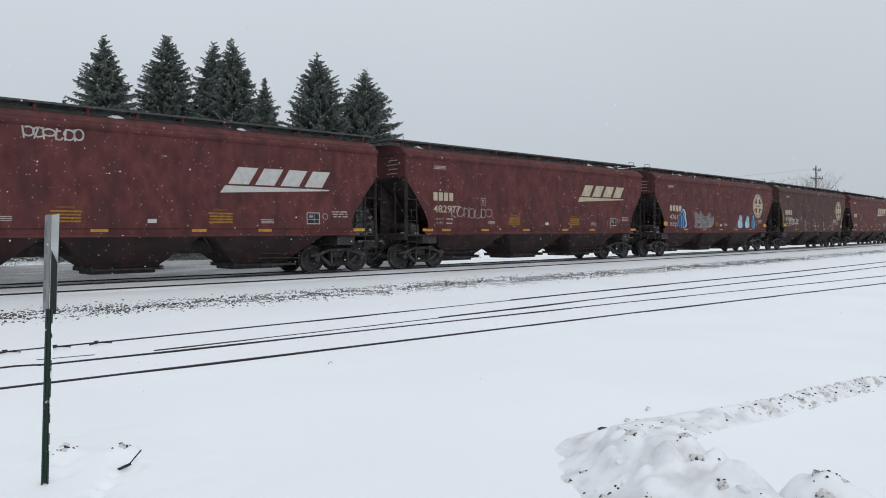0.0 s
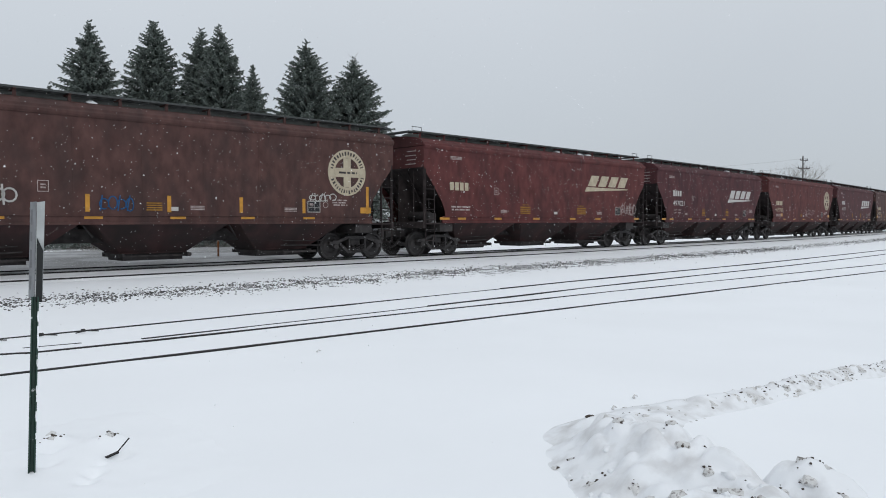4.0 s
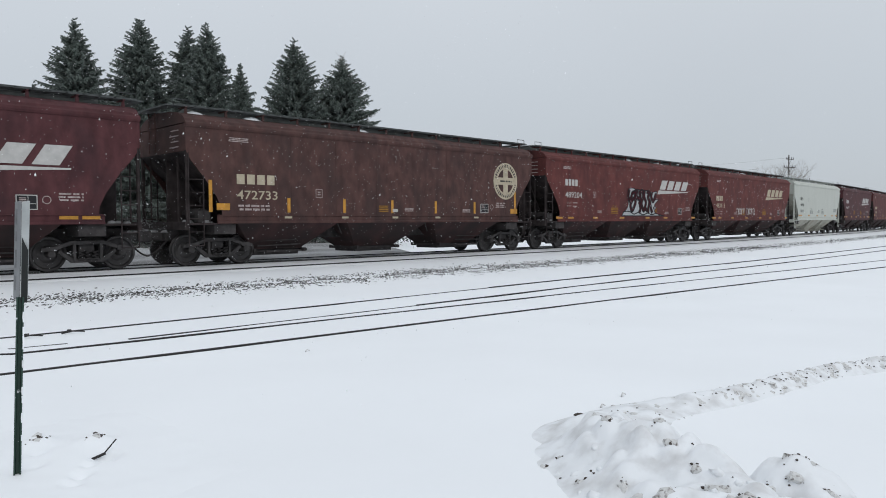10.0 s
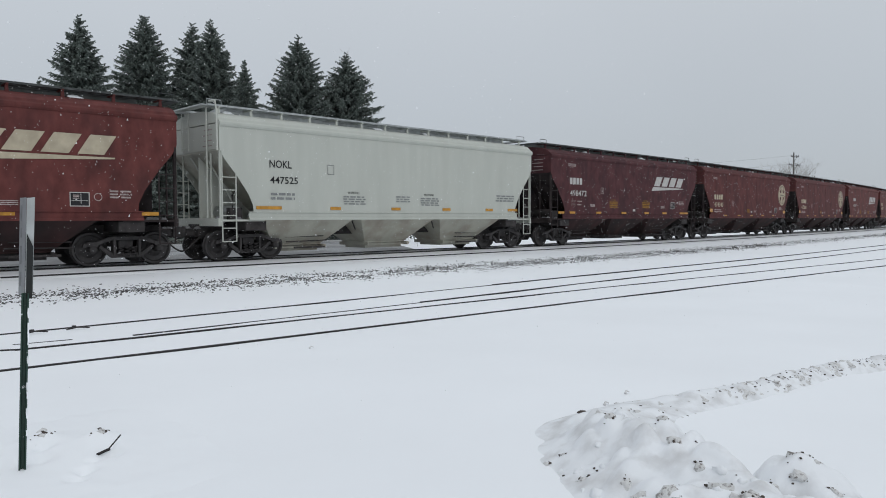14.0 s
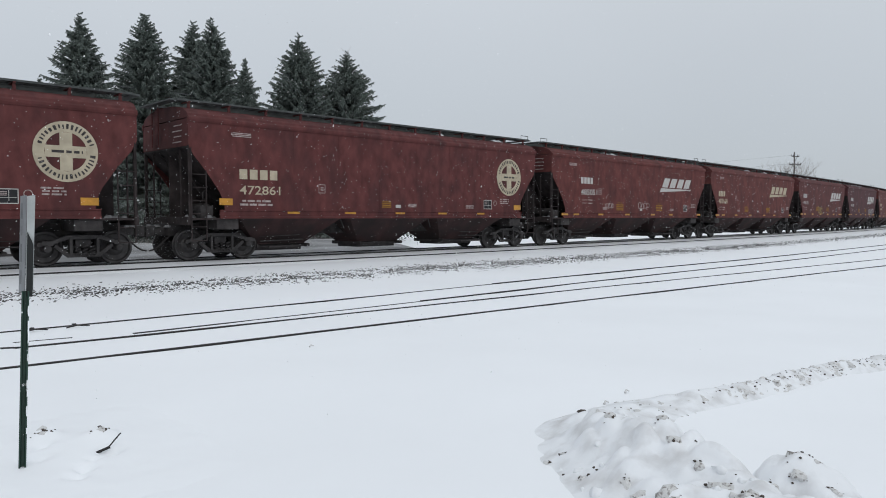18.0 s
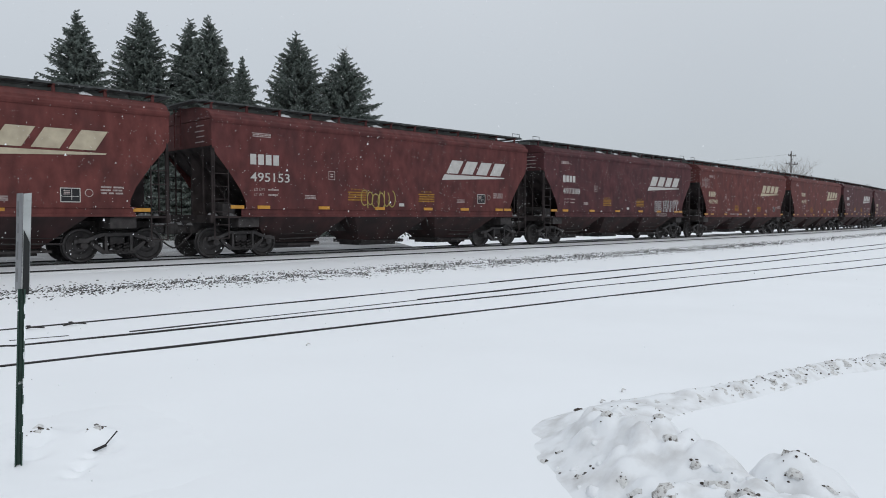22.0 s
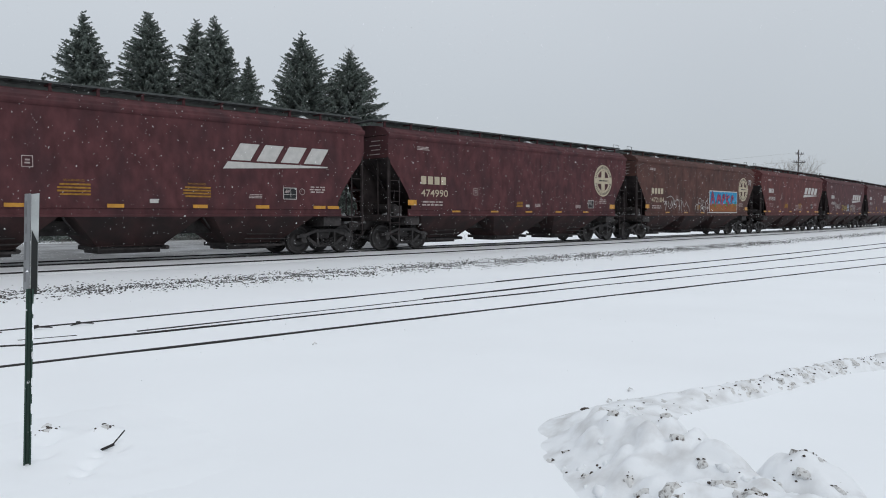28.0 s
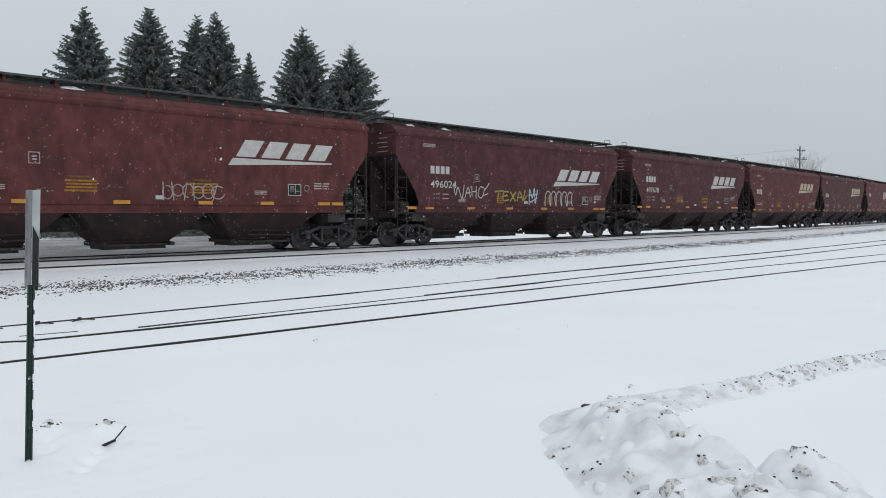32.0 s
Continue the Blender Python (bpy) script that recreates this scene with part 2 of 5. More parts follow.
def needles():
    """Dark spruce needles with snow lying on what faces up."""
    m = bpy.data.materials.new("snow_dusted_spruce_needles")
    m.use_nodes = True
    nt = m.node_tree
    n, link = nt.nodes, nt.links
    bsdf = n["Principled BSDF"]
    geo = n.new("ShaderNodeNewGeometry")
    isl = n.new("ShaderNodeMapRange")
    isl.inputs["To Min"].default_value, isl.inputs["To Max"].default_value = 0.55, 1.5
    link.new(geo.outputs["Random Per Island"], isl.inputs["Value"])
    tone = n.new("ShaderNodeVectorMath")
    tone.operation = "SCALE"
    tone.inputs[0].default_value = (0.098, 0.120, 0.106)
    link.new(isl.outputs[0], tone.inputs["Scale"])
    co = n.new("ShaderNodeTexCoord")
    no = n.new("ShaderNodeTexNoise")
    no.inputs["Scale"].default_value, no.inputs["Detail"].default_value = 1.1, 4
    link.new(co.outputs["Object"], no.inputs["Vector"])
    sep = n.new("ShaderNodeSeparateXYZ")
    link.new(geo.outputs["Normal"], sep.inputs[0])
    add = n.new("ShaderNodeMath")
    link.new(no.outputs["Fac"], add.inputs[0])
    link.new(sep.outputs["Z"], add.inputs[1])
    rng = n.new("ShaderNodeMapRange")
    rng.inputs["From Min"].default_value, rng.inputs["From Max"].default_value = 0.85, 1.5
    rng.inputs["To Max"].default_value = 0.62
    link.new(add.outputs[0], rng.inputs["Value"])
    mix = n.new("ShaderNodeMix")
    mix.data_type = "RGBA"
    link.new(rng.outputs[0], mix.inputs["Factor"])
    link.new(tone.outputs[0], mix.inputs["A"])
    mix.inputs["B"].default_value = (0.62, 0.66, 0.68, 1)
    link.new(mix.outputs["Result"], bsdf.inputs["Base Color"])
    bsdf.inputs["Roughness"].default_value = 0.8
    return m


NEEDLES = needles()


# ---- mesh helpers ----


class Shape:
    """Collects vertices and faces of one mesh."""

    def __init__(self):
        self.v, self.f = [], []

    def add(self, verts, faces):
        o = len(self.v)
        self.v.extend(verts)
        self.f.extend([tuple(i + o for i in f) for f in faces])
        return self

    def box(self, x0, x1, y0, y1, z0, z1):
        v = [(x, y, z) for x in (x0, x1) for y in (y0, y1) for z in (z0, z1)]
        return self.add(v, [(0, 1, 3, 2), (4, 6, 7, 5), (0, 4, 5, 1), (2, 3, 7, 6), (0, 2, 6, 4), (1, 5, 7, 3)])

    def prism(self, poly, y0, y1):
        """A profile in x and z, drawn out along y."""
        n = len(poly)
        v = [(x, y0, z) for x, z in poly] + [(x, y1, z) for x, z in poly]
        f = [tuple(range(n)), tuple(range(2 * n - 1, n - 1, -1))]
        f += [(i, i + n, (i + 1) % n + n, (i + 1) % n) for i in range(n)]
        return self.add(v, f)

    def along(self, poly, x0, x1):
        """A profile in y and z, drawn out along x."""
        n = len(poly)
        v = [(x0, y, z) for y, z in poly] + [(x1, y, z) for y, z in poly]
        f = [tuple(range(n - 1, -1, -1)), tuple(range(n, 2 * n))]
        f += [(i, (i + 1) % n, (i + 1) % n + n, i + n) for i in range(n)]
        return self.add(v, f)

    def tube(self, pts, r, sides=6, r_end=None):
        rings = []
        pts = [Vector(p) for p in pts]
        for i, p in enumerate(pts):
            d = (pts[min(i + 1, len(pts) - 1)] - pts[max(i - 1, 0)]).normalized()
            u = d.cross(Vector((0.13, 0.31, 1)) if abs(d.z) < 0.9 else Vector((1, 0.2, 0))).normalized()
            w = d.cross(u)
            rr = r if r_end is None else r + (r_end - r) * i / (len(pts) - 1)
            rings.append([tuple(p + rr * (math.cos(2 * math.pi * k / sides) * u + math.sin(2 * math.pi * k / sides) * w)) for k in range(sides)])
        v = [q for ring in rings for q in ring]
        f = [(i * sides + k, i * sides + (k + 1) % sides, (i + 1) * sides + (k + 1) % sides, (i + 1) * sides + k)
             for i in range(len(pts) - 1) for k in range(sides)]
        f += [tuple(range(sides - 1, -1, -1)), tuple(range(len(v) - sides, len(v)))]
        return self.add(v, f)

    def lathe(self, profile, sides=28, centre=(0, 0, 0)):
        """A profile of (y, radius) turned round the y axis."""
        n = len(profile)
        v = [(centre[0] + r * math.cos(2 * math.pi * k / sides), centre[1] + y, centre[2] + r * math.sin(2 * math.pi * k / sides))
             for k in range(sides) for y, r in profile]
        f = [(k * n + i, k * n + i + 1, ((k + 1) % sides) * n + i + 1, ((k + 1) % sides) * n + i) for k in range(sides) for i in range(n - 1)]
        return self.add(v, f)

    def mesh(self, name, bevel=0.0, smooth=False):
        me = bpy.data.meshes.new(name)
        me.from_pydata(self.v, [], self.f)
        bm = bmesh.new()
        bm.from_mesh(me)
        bmesh.ops.recalc_face_normals(bm, faces=bm.faces)
        if bevel:
            bmesh.ops.bevel(bm, geom=list(bm.edges), offset=bevel, segments=1, affect="EDGES", clamp_overlap=True)
        bm.to_mesh(me)
        bm.free()
        if smooth:
            for poly in me.polygons:
                poly.use_smooth = True
        return me


def part(name, shape, mat, parent, label="", bevel=0.0, at=None, smooth=False):
    """One mesh object under a thing or a part."""
    me = shape.mesh(name, bevel, smooth) if isinstance(shape, Shape) else shape
    if not me.materials:
        me.materials.append(mat)
    ob = new(name, me)
    ob.parent = parent
    if at:
        ob.location = at
    return tagged(ob, label) if label else ob


def thing(name, label, category, group="", kind="", at=(0, 0, 0), shape=None, mat=None, bevel=0.0, smooth=False):
    me = None
    if shape is not None:
        me = shape.mesh(name, bevel, smooth) if isinstance(shape, Shape) else shape
        me.materials.append(mat)
    ob = new(name, me)
    ob.location = at
    return tagged(ob, label, category, group, kind)


def bend(x):
    """How far the main line has bent away at x."""
    return 0 if x < 0 else K * x * x if x < 150 else K * (300 * x - 22500)


# ---- ground: one sheet from the camera to the horizon ----


def profile(v):
    """Height of the snow at the distance v across, with the railway bank."""
    steps = [(-4000, 0), (13.0, 0.0), (15.4, 0.03), (17.0, 0.10), (18.6, 0.20), (19.7, 0.31), (20.0, 0.30), (23.3, 0.30), (24.2, 0.28),
             (26.0, 0.08), (30, 0.12), (42, 0.25), (60, 0.3), (4500, 0.4)]
    for (a0, h0), (a1, h1) in zip(steps, steps[1:]):
        if v <= a1:
            q = (v - a0) / (a1 - a0)
            return h0 + (h1 - h0) * q
    return 0.4


def ground_height(x, y):
    h = profile(y - bend(x))
    d = math.hypot(x, y)
    if d < 120:
        h += 0.012 * noise.noise((x * 0.35, y * 0.35, 0)) + 0.006 * noise.noise((x * 1.3, y * 1.3, 4)) * (1 if d < 30 else 0)
        h -= 0.02
    return h


def hollow(x, y):
    """The sheet sinks under the trodden snow by the post, which lies in it as a finer patch."""
    return 0.16 * math.exp(-((x - 1.62) / 0.62) ** 4 - ((y - 5.8) / 0.8) ** 4)


def spaced(limits):
    out = []
    for a0, a1, step in limits:
        out += [a0 + i * step for i in range(int(round((a1 - a0) / step)))]
    return out + [limits[-1][1]]


gx = spaced([(-3000, -600, 400), (-600, -60, 60), (-60, -10, 5), (-10, 30, 0.5), (30, 90, 2), (90, 300, 15), (300, 3000, 300)])
gv = spaced([(-3000, -300, 300), (-300, -40, 26), (-40, -4, 3), (-4, 20, 0.4), (20, 28, 0.5), (28, 60, 4), (60, 300, 40), (300, 3900, 400)])
ground = Shape()
ground.v = [(x, v + bend(x), ground_height(x, v + bend(x)) - hollow(x, v + bend(x))) for x in gx for v in gv]
nv = len(gv)
ground.f = [(i * nv + j, (i + 1) * nv + j, (i + 1) * nv + j + 1, i * nv + j + 1) for i in range(len(gx) - 1) for j in range(nv - 1)]
thing("ground", "flat open ground under smooth fresh white snow", "snow", kind="structure", shape=ground, mat=SNOW, smooth=True)


def strip(name, label, profile_yz, x_list, centre, mat, category, smooth=False):
    """A profile in y and z that follows a line over the ground."""
    s = Shape()
    n = len(profile_yz)
    for x in x_list:
        s.v += [(x, centre(x) + y, z) for y, z in profile_yz]
    m = len(x_list)
    s.f = [(i * n + j, (i + 1) * n + j, (i + 1) * n + (j + 1) % n, i * n + (j + 1) % n) for i in range(m - 1) for j in range(n)]
    s.f += [tuple(range(n)), tuple(range((m - 1) * n, m * n))]
    return thing(name, label, category, kind="structure", shape=s, mat=mat, smooth=smooth)


far_x = spaced([(-700, -60, 80), (-60, 0, 10), (0, 150, 4), (150, 700, 50)])
strip("track_bed", "grey wind-scoured packed snow under the main line", [(-1.66, 0.26), (-1.56, 0.335), (-1.36, 0.345), (-1.22, 0.41), (-1.05, 0.464), (1.05, 0.464), (1.5, 0.40), (1.75, 0.2)], far_x,
      lambda x: CENTRE + bend(x), BED, "track bed")
# added bank: its grey fills the gaps under the cars as shade and haze
strip("far_bank", "added snow bank beyond the track, coloured grey for shade and haze", [(2.4, 0.10), (3.2, 0.30), (4.6, 0.50), (7.5, 0.75), (8.5, 0.70), (10, 0.1)], spaced([(-14, 22, 1.0)]),
      lambda x: CENTRE + bend(x) + 0.25 * noise.noise((x * 0.6, 3, 3)), SHADED_BANK, "snow bank", smooth=True)
RAIL_PROFILE = [(-0.07, -0.172), (0.07, -0.172), (0.07, -0.158), (0.012, -0.14), (0.012, -0.05), (0.036, -0.035), (0.036, -0.006), (0.028, 0),
                (-0.028, 0), (-0.036, -0.006), (-0.036, -0.035), (-0.012, -0.05), (-0.012, -0.14), (-0.07, -0.158)]


def rail_at(top):
    return [(y, z + top) for y, z in RAIL_PROFILE]


for side, name in ((-0.7525, "near"), (0.7525, "far")):
    strip("rail", "dark steel rail of the main line", rail_at(RAIL_TOP), far_x, lambda x, s=side: CENTRE + s + bend(x), RAIL, "rail")
strip("spare_rail", "spare rusted rail lying along the tie ends", rail_at(0.375), far_x, lambda x: NEAR_RAIL - 0.68 + bend(x), RAIL, "rail")

# the yard turnout: two tracks that part to the right of the frog
near_line = lambda x: 9.765 - 0.0562 * x + 0.008 * min(10, max(0, x - 4))
far_line = lambda x: 12.75 + 0.0092 * x + 0.00042 * x * x + 0.18 * math.exp(-((x - 19) / 8) ** 2) if x > 0 else 12.75 - 0.02 * x
yard_x = spaced([(-60, -4, 8), (-4, 30, 1), (30, 66, 3)])
YARD_TOP = -0.003
strip("rail", "dark rail of the snowed-in siding, nearest the camera", rail_at(YARD_TOP + 0.003), yard_x, near_line, RAIL, "rail")
strip("rail", "dark inner rail of the siding, out of the frog", rail_at(YARD_TOP), [2.35] + [x for x in yard_x if x >= 2.5], lambda x: near_line(x) + 1.45 + 0.0016 * x + 0.013 * min(12, max(0, x - 4)), RAIL, "rail")
strip("rail", "dark inner rail of the through track, sunk in snow", rail_at(YARD_TOP + 0.006), [x for x in yard_x if x >= 10.0],
      lambda x: far_line(x) - 1.505, RAIL, "rail")
strip("rail", "dark outer rail of the through track", rail_at(YARD_TOP + 0.012), [x for x in yard_x if x >= 14], far_line, RAIL, "rail")
strip("rail", "dark outer rail of the through track, deep in snow", rail_at(YARD_TOP - 0.003), [x for x in yard_x if x <= 14], far_line, RAIL, "rail")
strip("rail", "inner rail of the through track, almost covered", rail_at(YARD_TOP - 0.009), [x for x in yard_x if 4.0 <= x <= 10.0],
      lambda x: far_line(x) - 1.505, RAIL, "rail")
strip("wing_rail", "bent wing rail of the turnout's frog", rail_at(YARD_TOP), [-60, -20, -4, 1.9, 2.1, 2.3, 2.4],
      lambda x: 11.23 + (0.0 if x < 2.2 else -0.75 * (x - 2.2)) - 0.012 * min(0, x - 1.9), RAIL, "rail")
strip("guard_rail", "short rail beside the frog, mostly under snow", rail_at(YARD_TOP - 0.015), [2.45, 2.7, 2.95, 3.2], lambda x: 11.72 - 0.14 * (x - 1.9), RAIL, "rail")
for i, gx0 in enumerate((1.35, 2.3, 3.0, 3.62)):
    gy = far_line(gx0)
    s = Shape()
    s.tube([(-0.02, 0.0, 0.01), (-0.10, -0.10, 0.025), (-0.06, -0.24, 0.02)], 0.014, 5)
    s.tube([(-0.24, -0.28, 0.0), (-0.06, -0.24, 0.018), (0.12, -0.27, 0.0)], 0.012, 5)
    thing("rail_brace", "rusted clamp on the guard rail, poking out of snow", "rail brace", "braces on the turnout", at=(gx0, gy - 0.02, 0.0), shape=s, mat=RAIL, bevel=0.006)

# stones of the bank that stick out of the snow
rng = random.Random(4)
stones = Shape()
for _ in range(26000):
    x = rng.uniform(-2, 46) if rng.random() < 0.72 else rng.uniform(46, 90)
    v = 17.25 + rng.gauss(0, 0.46)
    if noise.noise((x * 1.1, v * 2.2, 2)) < -0.15 and rng.random() < 0.75:
        continue
    y = v + bend(x)
    z = ground_height(x, y)
    r = 0.012 + 0.020 * rng.random() ** 2
    ang = rng.uniform(0, 6.28)
    pts = [(1.4 * r * rng.uniform(0.7, 1.3) * math.cos(ang + k * 1.571), r * rng.uniform(0.7, 1.3) * math.sin(ang + k * 1.571)) for k in range(4)]
    stones.add([(x + p, y + q, z - 0.02) for p, q in pts] + [(x + 0.6 * p, y + 0.6 * q, z + r * rng.uniform(0.3, 0.8)) for p, q in pts],
               [(0, 1, 5, 4), (1, 2, 6, 5), (2, 3, 7, 6), (3, 0, 4, 7), (4, 5, 6, 7)])
thing("ballast_stones", "dark ballast stones showing through the snow on the bank", "stones", kind="stuff", shape=stones, mat=STONE)

# ---- covered hopper cars ----
SIDE = 1.605      # half width of the side sheets
TRUCK_IN = 1.24   # truck centre from the body's end
WHEEL_R = 0.457


def wheelset_mesh():
    s = Shape()
    for e in (-1, 1):
        prof = [(0.40, 0.09), (0.62, 0.11), (0.66, 0.17), (0.685, 0.24), (0.66, 0.36), (0.655, 0.40), (0.66, 0.478), (0.685, 0.482), (0.70, 0.46), (0.80, 0.452),
                (0.805, 0.40), (0.755, 0.36), (0.735, 0.24), (0.79, 0.16), (0.80, 0.10), (0.98, 0.085), (0.98, 0.0)]
        s.lathe([(e * y, r) for y, r in prof], 32)
    s.lathe([(-0.42, 0.0), (-0.42, 0.085), (0.42, 0.085), (0.42, 0.0)], 12)
    return s.mesh("wheelset", smooth=False)


def side_frame_mesh():
    """A cast side frame: an arched top member, a dropped bottom member, columns and two open windows."""
    s = Shape()
    s.prism([(-1.14, 0.52), (-1.12, 0.62), (-0.80, 0.66), (-0.42, 0.80), (0.42, 0.80), (0.80, 0.66), (1.12, 0.62), (1.14, 0.52), (0.80, 0.57), (0.40, 0.70),
             (-0.40, 0.70), (-0.80, 0.57)], -0.075, 0.075)
    s.prism([(-0.74, 0.50), (-0.70, 0.57), (-0.36, 0.33), (0.36, 0.33), (0.70, 0.57), (0.74, 0.50), (0.40, 0.22), (-0.40, 0.22)], -0.07, 0.07)
    for e in (-1, 1):
        s.lathe([(-0.13, 0.0), (-0.13, 0.07), (-0.11, 0.10), (0.08, 0.10)], 14, (e * 0.889, 0, 0.457))
        s.box(e * 0.889 - 0.13, e * 0.889 + 0.13, -0.09, 0.09, 0.54, 0.66)
        s.prism([(e * 0.30, 0.28), (e * 0.37, 0.28), (e * 0.37, 0.74), (e * 0.30, 0.74)], -0.10, 0.10)
    return s.mesh("side_frame", 0.012)


def springs_mesh():
    s = Shape()
    for x in (-0.18, 0, 0.18):
        pts = [(x + 0.07 * math.cos(k * 0.9), -0.115 + 0.05 * math.sin(k * 0.9), 0.27 + 0.0125 * k) for k in range(22)]
        s.tube(pts, 0.016, 4)
    return s.mesh("spring_nest")


WHEELSET, SIDE_FRAME, SPRINGS = wheelset_mesh(), side_frame_mesh(), springs_mesh()
WHEELS = []


def truck(parent, x):
    b = Shape()
    b.box(-0.20, 0.20, -1.0, 1.0, 0.50, 0.70)
    b.box(-0.32, 0.32, -0.35, 0.35, 0.66, 0.86)
    t = part("truck", b, STEEL, parent, "four-wheel truck in grimy dark steel", 0.015, (x, 0, 0))
    for e in (-1, 1):
        f = part("side_frame", SIDE_FRAME, STEEL, t, at=(0, e * 1.03, 0))
        if e > 0:
            f.rotation_euler = (0, 0, math.pi)
        sp = part("spring_nest", SPRINGS, STEEL, t, at=(0, e * 1.03, 0))
        if e > 0:
            sp.rotation_euler = (0, 0, math.pi)
        part("wheelset", WHEELSET, WHEEL, t, at=(e * 0.889, 0, WHEEL_R))
        bb = Shape()
        bb.box(e * 0.40 - 0.03, e * 0.40 + 0.03, -0.82, 0.82, 0.36, 0.44)
        bb.prism([(e * 0.42, 0.30), (e * 0.47, 0.32), (e * 0.49, 0.48), (e * 0.44, 0.55)], -0.80, -0.68)
        bb.prism([(e * 0.42, 0.30), (e * 0.47, 0.32), (e * 0.49, 0.48), (e * 0.44, 0.55)], 0.68, 0.80)
        part("brake_beam", bb, GRIME, t)
    return t


def curve_edge(a, e):
    """The outline of a side sheet towards its end, from the eave down."""
    return [(e * a, 4.10), (e * a, 3.36), (e * (a - 0.14), 3.08), (e * (a - 0.55), 2.58), (e * (a - 0.92), 2.05), (e * (a - 1.08), 1.70), (e * (a - 1.10), 1.46)]


def hopper_car(length, kind, body, hopper):
    """One covered hopper car, its middle over the rails at z = 0, near side at -y."""
    a = length / 2
    car = new("hopper_car")
    # shell: ends, slope sheets and the load space
    s = Shape()
    s.prism([(-a, 3.34), (-a, 4.12), (a, 4.12), (a, 3.34), (a - 2.25, 1.30), (-a + 2.25, 1.30)], -1.575, 1.575)
    part("body", s, body, car, bevel=0.02)
    for e in (-1, 1):
        s = Shape()
        outline = curve_edge(a, -1) + curve_edge(a, 1)[::-1]
        s.prism(outline, e * 1.577, e * SIDE)
        sheet = part("side_sheet", s, body, car)
        if kind == "cross":
            for i in range(1, 9):
                x = -a + length * i / 9
                if abs(x) < a - 1.3:
                    seam = Shape()
                    seam.prism([(x - 0.025, 1.52), (x + 0.025, 1.52), (x + 0.025, 3.99), (x - 0.025, 3.99)], e * 1.600, e * (SIDE + 0.006))
                    part("seam", seam, body, car)
        s = Shape()
        s.along([(e * 1.55, 1.24), (e * 1.625, 1.24), (e * 1.625, 1.30), (e * 1.585, 1.31), (e * 1.585, 1.46), (e * 1.625, 1.47), (e * 1.625, 1.50), (e * 1.55, 1.50)],
                -a + 0.95, a - 0.95)
        part("side_sill", s, body, car, bevel=0.004)
        s = Shape()
        s.along([(e * 1.56, 4.00), (e * 1.63, 4.02), (e * 1.665, 4.08), (e * 1.665, 4.14), (e * 1.62, 4.19), (e * 1.54, 4.20)], -a - 0.01, a + 0.01)
        part("eave", s, body, car, smooth=False)
    # roof with cross ribs
    s = Shape()
    roof = [(-1.60, 4.14), (-1.54, 4.26), (-1.40, 4.37), (-1.10, 4.47), (-0.6, 4.54), (0, 4.56), (0.6, 4.54), (1.10, 4.47), (1.40, 4.37), (1.54, 4.26), (1.60, 4.14)]
    s.along(roof, -a, a)
    part("roof", s, body, car)
    s = Shape()
    s.along([(-0.50, 4.48), (-0.50, 4.69), (-0.42, 4.71), (0.42, 4.71), (0.50, 4.69), (0.50, 4.48)], -a + 0.7, a - 0.7)
    part("hatch_coaming", s, HATCH if kind != "pale" else BARE, car)
    for i in range(4):
        x0 = -a + 0.75 + (length - 1.5) * i / 4
        s = Shape()
        s.along([(-0.54, 4.67), (-0.54, 4.75), (-0.2, 4.79), (0.2, 4.79), (0.54, 4.75), (0.54, 4.67)], x0 + 0.04, x0 + (length - 1.5) / 4 - 0.04)
        part("hatch_cover", s, HATCH if kind != "pale" else BARE, car)
    # running boards on their brackets
    for e in (-1, 1):
        y0, y1 = e * 0.66, e * 1.16
        s = Shape()
        lo, hi = min(y0, y1), max(y0, y1)
        s.box(-a - 0.12, a + 0.12, lo, lo + 0.03, 4.66, 4.715)
        s.box(-a - 0.12, a + 0.12, hi - 0.03, hi, 4.66, 4.715)
        for i in range(5):
            y = lo + 0.05 + (hi - lo - 0.10) * i / 4
            s.box(-a - 0.12, a + 0.12, y - 0.03, y + 0.03, 4.675, 4.705)
        for i in range(int(length / 0.4)):
            x = -a + 0.1 + i * 0.4
            s.box(x, x + 0.05, lo, hi, 4.675, 4.70)
        part("running_board", s, WALKWAY if kind != "pale" else BARE, car, "dark steel grating walkway" if e < 0 else "")
        br = Shape()
        br.box(-0.03, 0.03, min(e * 0.68, e * 1.18), max(e * 0.68, e * 1.18), 4.63, 4.662)
        br.prism([(-0.05, 4.40), (0.05, 4.40), (0.03, 4.66), (-0.03, 4.66)], e * 1.10 - 0.02, e * 1.10 + 0.02)
        me = br.mesh("bracket")
        me.materials.append(body)
        count = 13 if kind != "pale" else 14
        for i in range(count):
            part("bracket", me, body, car, at=(-a + 0.25 + (length - 0.5) * i / (count - 1), 0, 0))
    for e in (-1, 1):
        s = Shape()
        s.box(e * (a + 0.02), e * (a + 0.30), -1.10, 1.10, 4.655, 4.70)
        s.tube([(e * (a + 0.12), -1.08, 4.68), (e * (a + 0.12), -1.08, 4.86), (e * (a - 0.35), -1.08, 4.86), (e * (a - 0.35), -1.08, 4.70)], 0.014, 5)
        part("end_walkway", s, WALKWAY if kind != "pale" else BARE, car)
    # three hopper bays and their outlet gates
    pitch = length * 0.262
